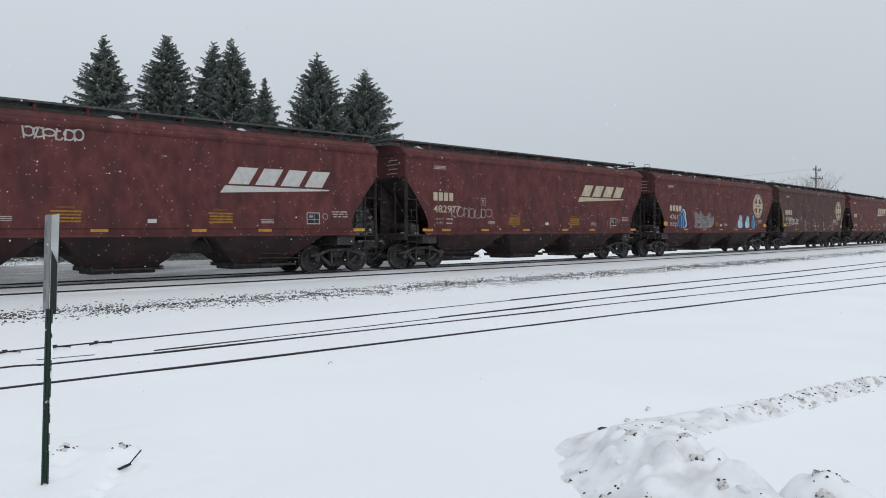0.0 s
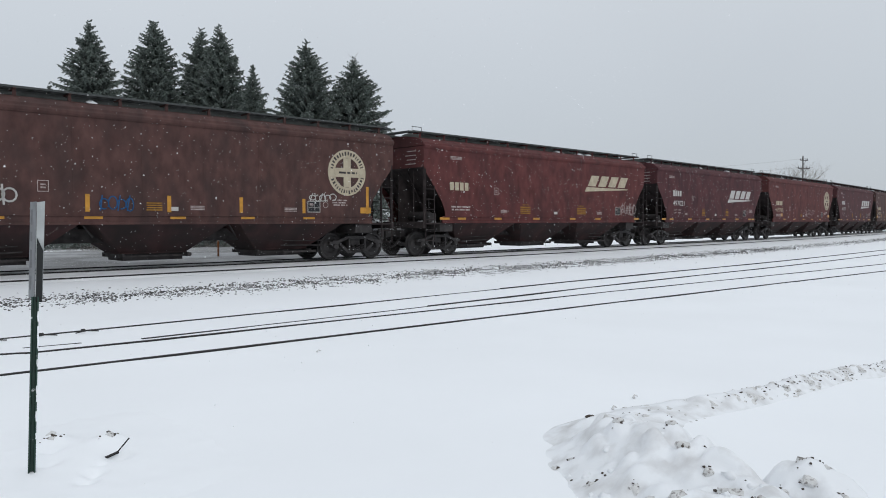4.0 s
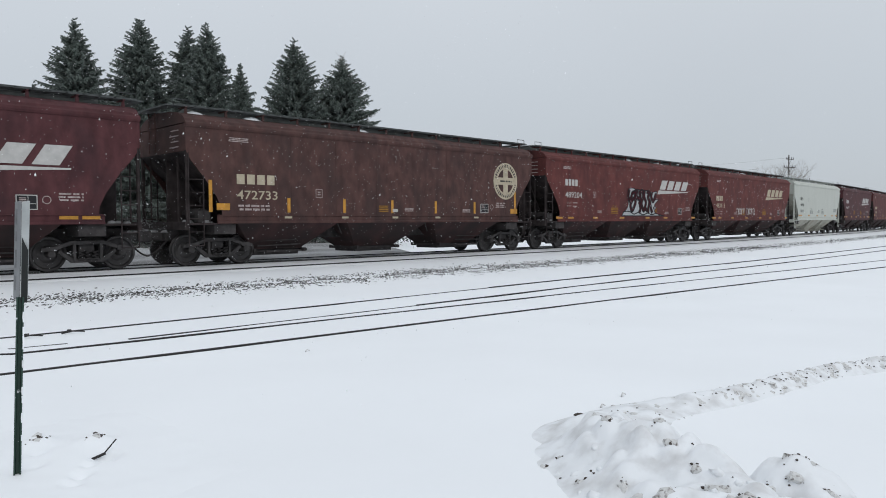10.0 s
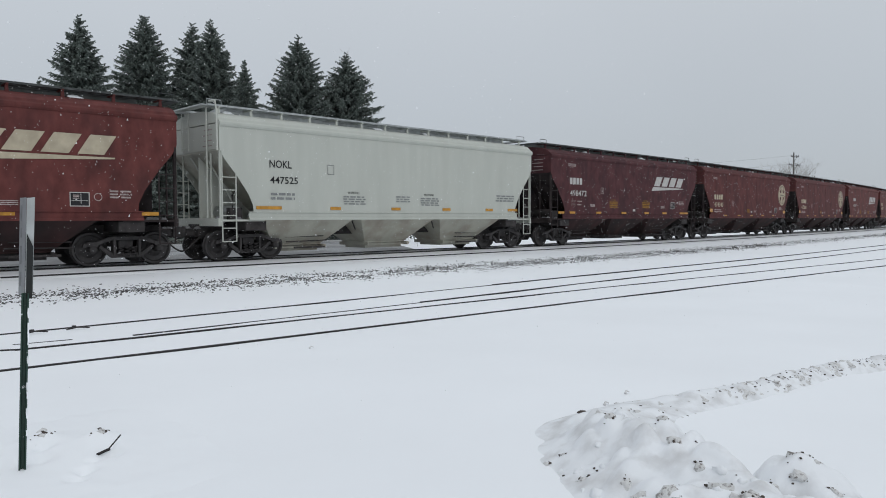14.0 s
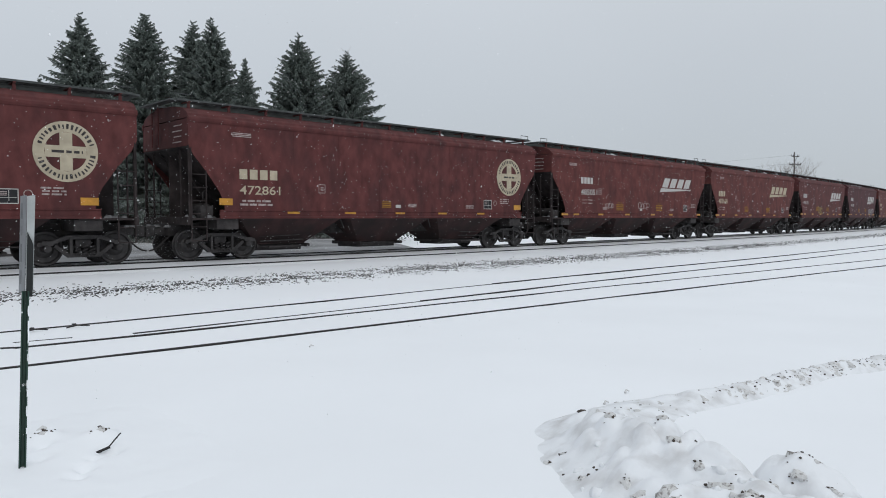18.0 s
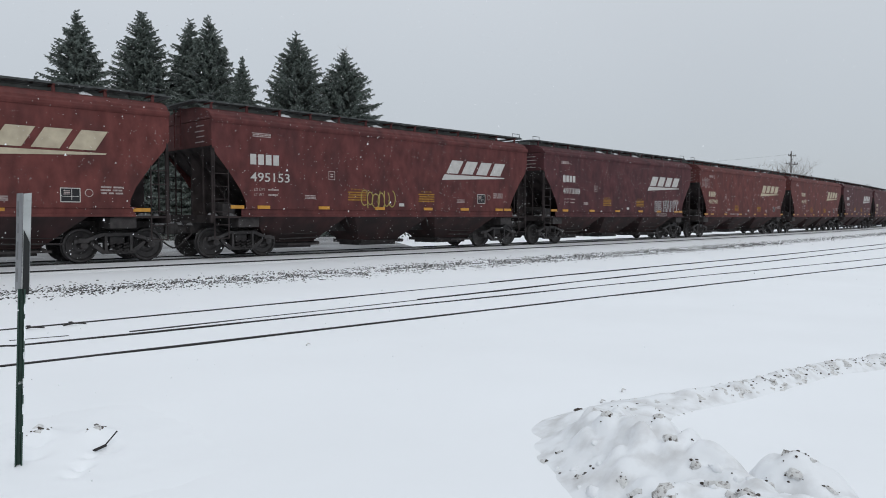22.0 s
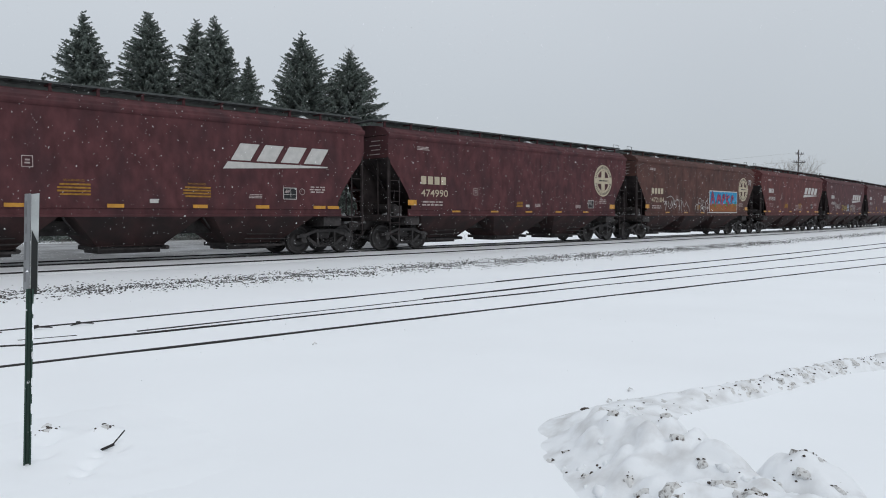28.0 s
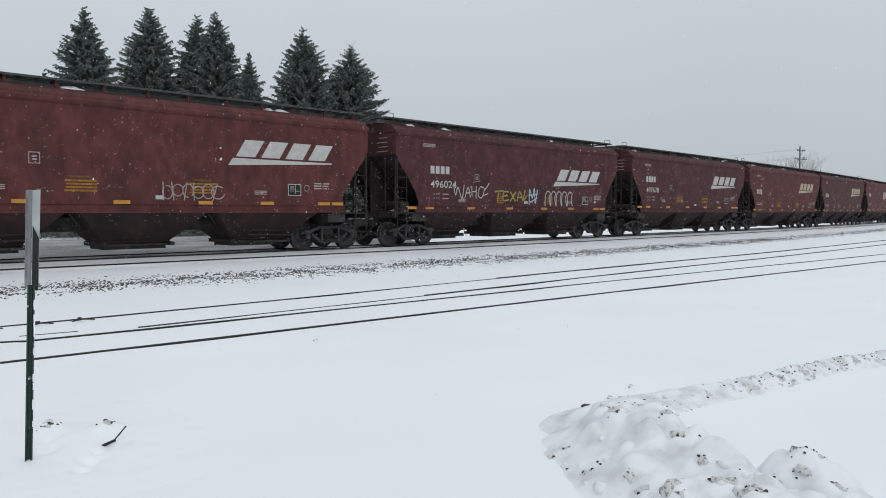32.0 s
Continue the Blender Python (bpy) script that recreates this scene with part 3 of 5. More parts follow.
    for i in (-1, 0, 1):
        cx = i * pitch - 0.25
        top, bot = pitch * 0.47, 0.93
        s = Shape()
        yt, yb = 1.57, 0.66
        v = [(cx - top, -yt, 1.30), (cx + top, -yt, 1.30), (cx + top, yt, 1.30), (cx - top, yt, 1.30),
             (cx - bot, -yb, 0.42), (cx + bot, -yb, 0.42), (cx + bot, yb, 0.42), (cx - bot, yb, 0.42)]
        s.add(v, [(0, 1, 5, 4), (1, 2, 6, 5), (2, 3, 7, 6), (3, 0, 4, 7), (4, 5, 6, 7), (0, 3, 2, 1)])
        s.box(cx - bot - 0.03, cx + bot + 0.03, -yb - 0.03, yb + 0.03, 0.40, 0.45)
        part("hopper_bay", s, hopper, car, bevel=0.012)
        g = Shape()
        g.box(cx - 0.86, cx + 0.86, -0.60, 0.60, 0.21, 0.40)
        g.box(cx - 0.95, cx + 0.95, -0.74, -0.68, 0.31, 0.36)
        g.box(cx - 0.98, cx + 0.98, 0.68, 0.74, 0.31, 0.37)
        for q in (-0.95, 0.89):
            g.box(cx + q, cx + q + 0.06, -0.86, 0.86, 0.30, 0.42)
        g.lathe([(-0.92, 0.0), (-0.92, 0.06), (-0.8, 0.06), (-0.8, 0.0)], 8, (cx + 0.95, 0, 0.36))
        part("outlet_gate", g, hopper if kind == "pale" else GRIME, car, "outlet gate under the bay" if i == 0 else "", bevel=0.008)
        st = Shape()
        st.tube([(cx - pitch / 2, -1.2, 1.22), (cx - pitch / 2 + 0.30, -1.0, 0.90)], 0.025, 5)
        part("brace_rod", st, GRIME, car)
    s = Shape()
    s.box(-a - 0.10, a + 0.10, -0.33, 0.33, 0.73, 1.12)
    for e in (-1, 1):
        s.box(e * (a - TRUCK_IN) - 0.35, e * (a - TRUCK_IN) + 0.35, -1.5, 1.5, 0.92, 1.22)
    part("centre_sill", s, GRIME, car, bevel=0.012)
    for e in (-1, 1):
        s = Shape()
        s.tube([(e * (a - 2.6), -1.0, 0.52), (e * (a - 4.2), -1.0, 0.55)], 0.022, 5)
        s.tube([(e * (a - 2.6), -0.9, 0.68), (e * (a - 4.1), -0.95, 0.70)], 0.022, 5)
        s.box(e * (a - 3.5) - 0.6, e * (a - 3.5) + 0.6, -1.04, -0.98, 0.30, 0.36)
        part("brake_rod", s, GRIME, car)
        # the end under the slope sheet: platform, posts, ladder, steps
        s = Shape()
        s.box(min(e * (a - 1.5), e * a), max(e * (a - 1.5), e * a), -1.56, 1.56, 1.20, 1.26)
        s.box(e * a - 0.05, e * a + 0.03, -1.58, 1.58, 1.06, 1.30)
        part("end_platform", s, SHADED_GRIME if kind != "pale" else body, car, bevel=0.01)
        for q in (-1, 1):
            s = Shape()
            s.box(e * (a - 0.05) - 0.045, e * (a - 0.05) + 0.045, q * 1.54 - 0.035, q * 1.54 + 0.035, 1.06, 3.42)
            part("corner_post", s, SHADED_GRIME if kind != "pale" else body, car, bevel=0.008)
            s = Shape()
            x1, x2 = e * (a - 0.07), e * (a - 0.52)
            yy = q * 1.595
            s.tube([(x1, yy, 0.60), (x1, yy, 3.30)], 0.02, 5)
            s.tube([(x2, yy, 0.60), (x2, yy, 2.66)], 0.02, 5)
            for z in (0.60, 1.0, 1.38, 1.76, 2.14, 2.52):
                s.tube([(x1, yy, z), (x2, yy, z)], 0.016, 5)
            part("ladder", s, SHADED_GRIME if kind != "pale" else body, car)
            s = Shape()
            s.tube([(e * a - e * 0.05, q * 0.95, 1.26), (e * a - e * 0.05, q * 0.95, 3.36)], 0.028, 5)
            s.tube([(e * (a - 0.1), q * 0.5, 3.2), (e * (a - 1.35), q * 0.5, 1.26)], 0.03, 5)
            part("brace", s, SHADED_GRIME if kind != "pale" else body, car)
        for k in range(4):
            st = Shape()
            z = 3.46 + 0.16 * k
            st.box(e * (a + 0.001), e * (a + 0.006), -1.15, -0.55 - 0.1 * (k % 2), z, z + 0.03)
            part("stencil", st, FAINT, car)
        s = Shape()
        s.tube([(e * (a + 0.06), 0.3, 3.4), (e * (a + 0.06), 0.3, 4.6)], 0.018, 5)
        s.tube([(e * (a + 0.06), 0.75, 3.4), (e * (a + 0.06), 0.75, 4.6)], 0.018, 5)
        for k in range(4):
            s.tube([(e * (a + 0.06), 0.3, 3.5 + 0.3 * k), (e * (a + 0.06), 0.75, 3.5 + 0.3 * k)], 0.014, 5)
        part("end_ladder", s, body, car)
        s = Shape()
        s.prism([(e * (a - 0.12), 1.26), (e * (a - 0.12), 3.22), (e * (a - 2.1), 1.26)], -0.03, 0.03)
        part("end_web", s, SHADED_GRIME if kind != "pale" else body, car)
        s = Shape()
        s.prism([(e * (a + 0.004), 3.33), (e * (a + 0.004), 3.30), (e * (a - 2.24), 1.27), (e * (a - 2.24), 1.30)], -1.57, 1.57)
        part("slope_sheet", s, SHADED_GRIME if kind != "pale" else WHITE_HOPPER, car, "slope sheet dark with grime and painted-in recess shade" if kind != "pale" else "")
        # coupler and hose
        s = Shape()
        s.box(min(e * (a - 0.1), e * (a + 0.45)), max(e * (a - 0.1), e * (a + 0.45)), -0.11, 0.11, 0.76, 0.98)
        s.prism([(e * (a + 0.42), 0.72), (e * (a + 0.69), 0.70), (e * (a + 0.69), 1.02), (e * (a + 0.42), 1.04)], -0.20, 0.17)
        part("coupler", s, STEEL, car, bevel=0.02)
        s = Shape()
        s.tube([(e * (a + 0.05 + 0.62 * t), -0.34, 0.72 - 0.42 * math.sin(math.pi * 0.5 * t) ** 1.2) for t in (0, 0.2, 0.4, 0.6, 0.8, 1.0)], 0.025, 6)
        part("air_hose", s, GRIME, car)
        rf = random.Random(70 + e)
        for k, (dx, dy, dz, size) in enumerate(((0.10, -0.30, 1.02, 0.10), (0.34, -0.12, 1.03, 0.09), (-0.25, -1.2, 1.29, 0.10), (-0.7, -1.35, 1.29, 0.12), (0.0, -1.45, 1.33, 0.07),
                                                (-0.4, -0.9, 1.29, 0.13), (0.55, -0.05, 1.05, 0.08), (-0.95, -1.1, 1.28, 0.11))):
            lump = Shape()
            ring = [(size * rf.uniform(0.7, 1.5) * math.cos(j * 0.785), size * rf.uniform(0.5, 1.0) * math.sin(j * 0.785)) for j in range(8)]
            x0 = e * (a + dx)
            lump.add([(x0 + p, dy + q, dz - 0.04) for p, q in ring] + [(x0 + 0.6 * p, dy + 0.6 * q, dz + size * rf.uniform(0.1, 0.45)) for p, q in ring],
                     [(j, (j + 1) % 8, 8 + (j + 1) % 8, 8 + j) for j in range(8)] + [tuple(range(8, 16))])
            part("slush_lump", lump, FROST, car, "grey slush frozen to the gear" if k == 0 else "", smooth=True)
        truck(car, e * (a - TRUCK_IN))
    # brake gear on the first platform
    s = Shape()
    s.lathe([(-0.55, 0.0), (-0.55, 0.17), (-0.5, 0.2), (0.5, 0.2), (0.55, 0.17), (0.55, 0.0)], 14, (-a + 0.75, -0.55, 1.50))
    part("air_reservoir", s, GRIME if kind != "pale" else BARE, car)
    s = Shape()
    s.box(-a + 0.45, -a + 0.85, -1.35, -1.10, 1.26, 1.62)
    s.tube([(-a + 0.6, -1.2, 1.62), (-a + 0.6, -1.2, 2.0), (-a + 0.9, -0.9, 2.2)], 0.02, 5)
    part("brake_valve", s, GRIME, car, bevel=0.02)
    s = Shape()
    s.tube([(a - 0.02 + 0.10, 0.9 + 0.26 * math.cos(k * math.pi / 8), 2.35 + 0.26 * math.sin(k * math.pi / 8)) for k in range(17)], 0.02, 5)
    s.tube([(a + 0.08, 0.64, 2.35), (a + 0.08, 1.16, 2.35)], 0.014, 5)
    s.tube([(a + 0.08, 0.9, 2.09), (a + 0.08, 0.9, 2.61)], 0.014, 5)
    part("brake_wheel", s, GRIME, car)
    if kind == "pale":
        s = Shape()
        s.tube([(-a - 0.05, -1.56, 3.3), (-a - 0.05, -1.56, 4.5), (-a - 0.02, -1.40, 4.78), (-a - 0.02, -1.05, 4.80)], 0.035, 6)
        s.tube([(-a - 0.05, -0.9, 1.3), (-a - 0.05, -0.9, 4.7)], 0.03, 6)
        part("grab_rail", s, WHITE, car)
    return car


# lettering and marks, laid flat on the near side sheet
FACE = -(SIDE + 0.012)


def decal(name, polys, mat, parent, label="", lift=0.0):
    s = Shape()
    for poly in polys:
        s.add([(x, FACE - lift, z) for x, z in poly], [tuple(range(len(poly)))])
    ob = part(name, s, mat, parent, label)
    return tagged(ob, kind="stuff") if len(polys) > 1 and name != "emblem_ring" else ob


def rect(x0, x1, z0, z1):
    return [(x0, z0), (x1, z0), (x1, z1), (x0, z1)]


def words(text, x0, x1, z0, z1, mat, parent, label, name="lettering", bold=0.0, lift=0.0):
    cu = bpy.data.curves.new("words", "FONT")
    cu.body, cu.size, cu.offset, cu.resolution_u = text, 1.0, bold, 3
    ob = new("words_tmp", cu)
    me = bpy.data.meshes.new_from_object(ob.evaluated_get(bpy.context.evaluated_depsgraph_get()))
    bpy.data.objects.remove(ob)
    xs, ys = [v.co.x for v in me.vertices], [v.co.y for v in me.vertices]
    sx, sy = (x1 - x0) / (max(xs) - min(xs)), (z1 - z0) / (max(ys) - min(ys))
    mx, my = min(xs), min(ys)
    for v in me.vertices:
        v.co = (x0 + (v.co.x - mx) * sx, FACE - lift, z0 + (v.co.y - my) * sy)
    me.name = name
    me.materials.clear()
    me.materials.append(mat)
    return tagged(part(name, me, mat, parent, label), kind="stuff")


def bars(x0, x1, z0, z1, n, seed=0, gaps=True):
    """Unreadable lines of stencilling."""
    r = random.Random(seed)
    out, h = [], (z1 - z0) / (n * 1.8)
    for i in range(n):
        z = z1 - (i + 0.5) * (z1 - z0) / n
        x = x0 + r.uniform(0, 0.08) * (x1 - x0)
        while x < x1 - 0.02:
            w = min(r.uniform(0.12, 0.3) if gaps else x1 - x0, x1 - x)
            out.append(rect(x, x + w, z - h / 2, z + h / 2))
            x += w + 0.05
    return out


def blocks(name, x0, x1, z0, z1, mat, parent, label, slant=0.0):
    """Four heavy plain blocks in place of a name."""
    w, h = (x1 - x0 - slant) / 4, z1 - z0
    for i in range(4):
        s = Shape()
        s.add([(x0 + (i + u) * w + slant * v, FACE, z0 + v * h) for u, v in ((0, 0), (0.76, 0), (0.76, 1), (0, 1))], [(0, 1, 2, 3)])
        part(name, s, mat, parent, label)


def flowing(points, n=5):
    """A smooth line through the points."""
    q = [points[0]] + list(points) + [points[-1]]
    out = []
    for p0, p1, p2, p3 in zip(q, q[1:], q[2:], q[3:]):
        for k in range(n):
            t = k / n
            out.append(tuple(0.5 * (2 * p1[c] + (p2[c] - p0[c]) * t + (2 * p0[c] - 5 * p1[c] + 4 * p2[c] - p3[c]) * t * t + (3 * p1[c] - p0[c] - 3 * p2[c] + p3[c]) * t ** 3) for c in (0, 1)))
    return out + [points[-1]]


def strokes(lines, width, u0, x0, du, v0, z0, dv):
    """Sprayed lines drawn in a sketch's units: x0 at u0 and z0 at v0, du and dv metres to a unit."""
    return [poly for line in lines for poly in ribbon(flowing([(x0 + (u - u0) * du, z0 + (v0 - v) * dv) for u, v in line]), width)]


def ribbon(points, width):
    out = []
    for (x0, z0), (x1, z1) in zip(points, points[1:]):
        dx, dz = x1 - x0, z1 - z0
        d = math.hypot(dx, dz) or 1
        nx, nz = -dz / d * width / 2, dx / d * width / 2
        ex, ez = dx / d * width * 0.3, dz / d * width * 0.3
        out.append([(x0 - ex + nx, z0 - ez + nz), (x0 - ex - nx, z0 - ez - nz), (x1 + ex - nx, z1 + ez - nz), (x1 + ex + nx, z1 + ez + nz)])
    return out


def scribble(x0, x1, z0, z1, seed, width=0.035, loops=6):
    """A sprayed tag: loops and strokes, not letters."""
    r = random.Random(seed)
    pts, out = [], []
    for i in range(loops):
        cx = x0 + (i + 0.5) * (x1 - x0) / loops
        rx, rz = (x1 - x0) / loops * r.uniform(0.4, 0.7), (z1 - z0) * r.uniform(0.3, 0.5)
        cz, start, turns = (z0 + z1) / 2 + r.uniform(-0.1, 0.1) * (z1 - z0), r.uniform(0, 6.28), r.uniform(0.6, 1.15)
        pts = [(cx + rx * math.cos(start + k * turns * 0.52), cz + rz * math.sin(start + k * turns * 0.52)) for k in range(13)]
        out += ribbon(pts, width)
        if r.random() < 0.7:
            out += ribbon([(cx - rx * 0.8, z0), (cx - rx * 0.5 + r.uniform(-0.1, 0.1), z1)], width)
    return out


def disc(cx, cz, r0, r1, n=40, a0=0.0, a1=2 * math.pi):
    out = []
    for k in range(n):
        p, q = a0 + (a1 - a0) * k / n, a0 + (a1 - a0) * (k + 1) / n
        out.append([(cx + r0 * math.cos(p), cz + r0 * math.sin(p)), (cx + r1 * math.cos(p), cz + r1 * math.sin(p)),
                    (cx + r1 * math.cos(q), cz + r1 * math.sin(q)), (cx + r0 * math.cos(q), cz + r0 * math.sin(q))])
    return out


CAR_LENGTH = {"wedge": 15.75, "short": 14.6, "cross": 15.8, "pale": 14.6}
LAID = {"wedge": 15.4, "short": 14.55, "cross": 15.55, "pale": 14.8}      # the length over which a kind's lettering is laid out


def station(v, kind):
    """A place along the lettering plan of a kind, from the car's middle."""
    return (v / LAID[kind] - 0.5) * CAR_LENGTH[kind]


# where a car's number and mark stand: first edge, number's foot and head, mark's foot and head
LAYOUT = {"short": (1.48, 2.31, 2.58, 2.86, 3.16), "wedge": (1.31, 2.07, 2.34, 2.51, 2.82), "cross": (1.55, 1.97, 2.24, 2.43, 2.73),
          "497021": (1.80, 2.17, 2.45, 2.70, 3.01), "496917": (1.76, 2.23, 2.52, 2.77, 3.07), "496024": (1.70, 2.18, 2.46, 2.71, 3.0),
          "489204": (1.48, 2.36, 2.63, 2.92, 3.22), "485051": (2.30, 2.35, 2.62, 2.88, 3.18), "486992": (2.85, 2.34, 2.61, 2.90, 3.2),
          "495153": (1.24, 2.32, 2.60, 2.84, 3.16), "483668": (1.15, 2.15, 2.46, 2.60, 2.93), "473769": (1.19, 2.03, 2.33, 2.47, 2.80)}
EMBLEM = {"short": (9.38, 2.66), "wedge": (10.08, 2.70), "497021": (9.10, 2.45), "496917": (9.13, 2.47), "496024": (9.28, 2.41), 1: (9.80, 2.52), "489204": (10.2, 2.72),
          "485051": (9.86, 2.66), "486992": (10.35, 2.68), "498472": (9.2, 2.74)}


def dress(car, kind, number, ink, seed):
    """Numbers, emblem, stencils and reflectors of one car."""
    X = lambda v: station(v, kind)
    length = LAID[kind]
    r = random.Random(seed)
    if kind == "pale":
        words("NOKL", X(1.68), X(2.49), 2.87, 3.11, BLACK, car, "black reporting mark", bold=0.012)
        words(number, X(1.70), X(2.72), 2.38, 2.60, BLACK, car, "black car number", "number", 0.012)
        decal("stencil", bars(X(1.68), X(2.60), 1.85, 2.12, 2, seed), GREY_PRINT, car, "small grey weight lines")
        for x in (4.6, 8.2):
            words("WARNING", X(x + 0.12), X(x + 0.62), 2.12, 2.20, BLACK, car, "black warning heading", "warning")
            decal("stencil", bars(X(x - 0.1), X(x + 0.9), 1.74, 2.06, 4, seed), GREY_PRINT, car)
        decal("stencil", bars(X(6.9), X(7.6), 1.85, 2.10, 3, 3), GREY_PRINT, car)
        decal("stencil_box", ribbon([(X(3.9), 2.75), (X(4.15), 2.75), (X(4.15), 3.05), (X(3.9), 3.05), (X(3.9), 2.75)], 0.02), GREY_PRINT, car)
        decal("stencil", bars(X(12.4), X(13.6), 1.95, 2.25, 3, 5), GREY_PRINT, car)
    else:
        n0, z0, z1, y0, y1 = LAYOUT.get(number) or LAYOUT[kind]
        blocks("mark_block", X(n0), X(n0 + (1.06 if kind != "cross" else 1.36)), y0, y1, ink, car, "block of the reporting mark")
        if number:
            words(number, X(n0), X(n0 + 1.38), z0, z1, ink, car, "stencilled car number", "number", 0.008)
        if number and kind != "cross":
            words("LD LMT", X(n0 + 0.12), X(n0 + 0.50), z0 - 0.28, z0 - 0.20, FAINT, car, "", "weights")
            decal("stencil", bars(X(n0 + 0.6), X(n0 + 0.98), z0 - 0.28, z0 - 0.20, 1, seed, False), FAINT, car)
            words("LT WT", X(n0 + 0.12), X(n0 + 0.46), z0 - 0.44, z0 - 0.36, FAINT, car, "", "weights")
            decal("stencil", bars(X(n0 + 0.6), X(n0 + 0.95), z0 - 0.44, z0 - 0.36, 1, seed, False), FAINT, car)
        else:
            decal("stencil", bars(X(n0), X(n0 + 1.1), z0 - 0.36, z0 - 0.14, 2, seed), FAINT, car)
        decal("stencil", bars(X(1.3), X(1.95), 3.68, 3.82, 3, seed, False), FAINT, car)
        low = number in ("497021", "496917", "496024")
        lift = 0.0 if kind != "short" or low else 0.17
        sx, sz = {"wedge": (3.81, 2.40), "cross": (4.36, 2.08), "short": (4.13, 2.48)}[kind]
        decal("stencil_box", ribbon([(X(sx), sz), (X(sx + 0.24), sz), (X(sx + 0.24), sz + 0.27), (X(sx), sz + 0.27), (X(sx), sz)], 0.020)
              + bars(X(sx + 0.06), X(sx + 0.18), sz + 0.06, sz + 0.21, 2, seed), FAINT, car, "small boxed stencil")
        for x, w in {"wedge": ((5.40, 0.70), (9.43, 0.74)), "short": ((5.44, 0.44), (8.79, 0.44)) if low else ((4.9, 0.8), (8.16, 0.83)), "cross": ((6.98, 0.43),)}[kind]:
            if kind != "cross":
                words("WARNING", X(x + 0.18 * w), X(x + 0.82 * w), 1.98 + lift, 2.04 + lift, STENCIL_YELLOW, car, "", "warning")
            decal("warning_stencil", bars(X(x), X(x + w), 1.61 + lift, (1.95 if kind != "cross" else 1.86) + lift, 4, seed, False), STENCIL_YELLOW, car, "yellow warning stencil")
        tx = {"wedge": 4.17, "short": 3.18, "cross": 8.2}[kind]
        decal("stencil", bars(X(tx), X(tx + 0.42), 1.64 + lift, 1.78 + lift, 3, seed, False), FAINT, car)
        px0 = {"wedge": 7.75, "short": 7.22, "cross": 7.62}[kind]
        decal("placard", [rect(X(px0), X(px0 + 0.24), 1.62, 1.73)], CHALK, car, "small white placard")
        decal("stencil", bars(X(length - 4.35), X(length - 3.9), 1.62 + lift, 1.76 + lift, 3, seed, False), FAINT, car)
        bx = X({"wedge": 12.65, "short": 11.54 if low else 11.40, "cross": 12.05 if number == "473769" else 12.26}[kind])
        bz = 1.62 + lift
        decal("data_box", ribbon([(bx, bz), (bx + 0.46, bz), (bx + 0.46, bz + 0.35), (bx, bz + 0.35), (bx, bz)], 0.022)
              + ribbon([(bx + 0.26, bz + 0.06), (bx + 0.26, bz + 0.32)], 0.014) + ribbon([(bx + 0.03, bz + 0.14), (bx + 0.43, bz + 0.14)], 0.012), CHALK, car, "white framed data panel")
        decal("data_panel", [rect(bx + 0.01, bx + 0.45, bz + 0.01, bz + 0.34)], BLACK, car, lift=-0.004)
        decal("stencil", bars(bx + 0.06, bx + 0.22, bz + 0.18, bz + 0.30, 3, seed), FAINT, car)
        decal("stencil_ring", disc(bx + 0.68, bz + 0.24, 0.085, 0.105, 20), FAINT, car)
        decal("stencil", bars(bx + 0.95, bx + 1.55, bz + 0.20, bz + 0.44, 3, seed), FAINT, car)
        if kind == "cross":
            cx, cz, R = X({"473769": 13.58, "476173": 13.18, "474990": 13.5}.get(number, length - 1.75)), 2.95, 0.77
            decal("emblem_ring", disc(cx, cz, 0.50, R), ink, car, "broad ring of the railway emblem")
            decal("emblem_cross", [[(cx + u, cz + v) for u, v in ((-0.15, -0.49), (0.15, -0.49), (0.15, -0.15), (0.49, -0.15), (0.49, 0.15), (0.15, 0.15), (0.15, 0.49), (-0.15, 0.49), (-0.15, 0.15), (-0.49, 0.15),
                                    (-0.49, -0.15), (-0.15, -0.15))]], ink, car, "cross inside the ring")
            marks, p = [], 0.30
            while p < 6.1:
                w = r.uniform(0.05, 0.11)
                if abs(p - math.pi) > 0.22:
                    marks += disc(cx, cz, r.uniform(0.57, 0.60), r.uniform(0.68, 0.72), 2, p, p + w)
                p += w + 0.085
            marks += bars(cx - 0.40, cx + 0.40, cz - 0.06, cz + 0.06, 1, 2)
            decal("emblem_print", marks, GRIME, car, lift=0.003)
            ax = 2.47 if number == "475765" else 0.9
            decal("amber_plate", [rect(X(ax), X(ax + 0.42), 1.64, 1.84)], YELLOW, car)
            decal("amber_plate", [rect(X(length - 1.44), X(length - 1.0), 1.59, 1.79)], YELLOW, car)
        else:
            wx, wz = EMBLEM.get(number) or EMBLEM.get(seed) or EMBLEM[kind]
            blocks("emblem_block", X(wx + 0.25), X(wx + 3.92), wz + 0.27, wz + 0.78, ink, car, "slanted block of the emblem", 0.32)
            decal("emblem_wedge", [[(X(wx), wz), (X(wx + 3.66), wz + 0.17), (X(wx + 3.68), wz + 0.21), (X(wx + 0.15), wz + 0.22)]], ink, car, "long wedge under the blocks")
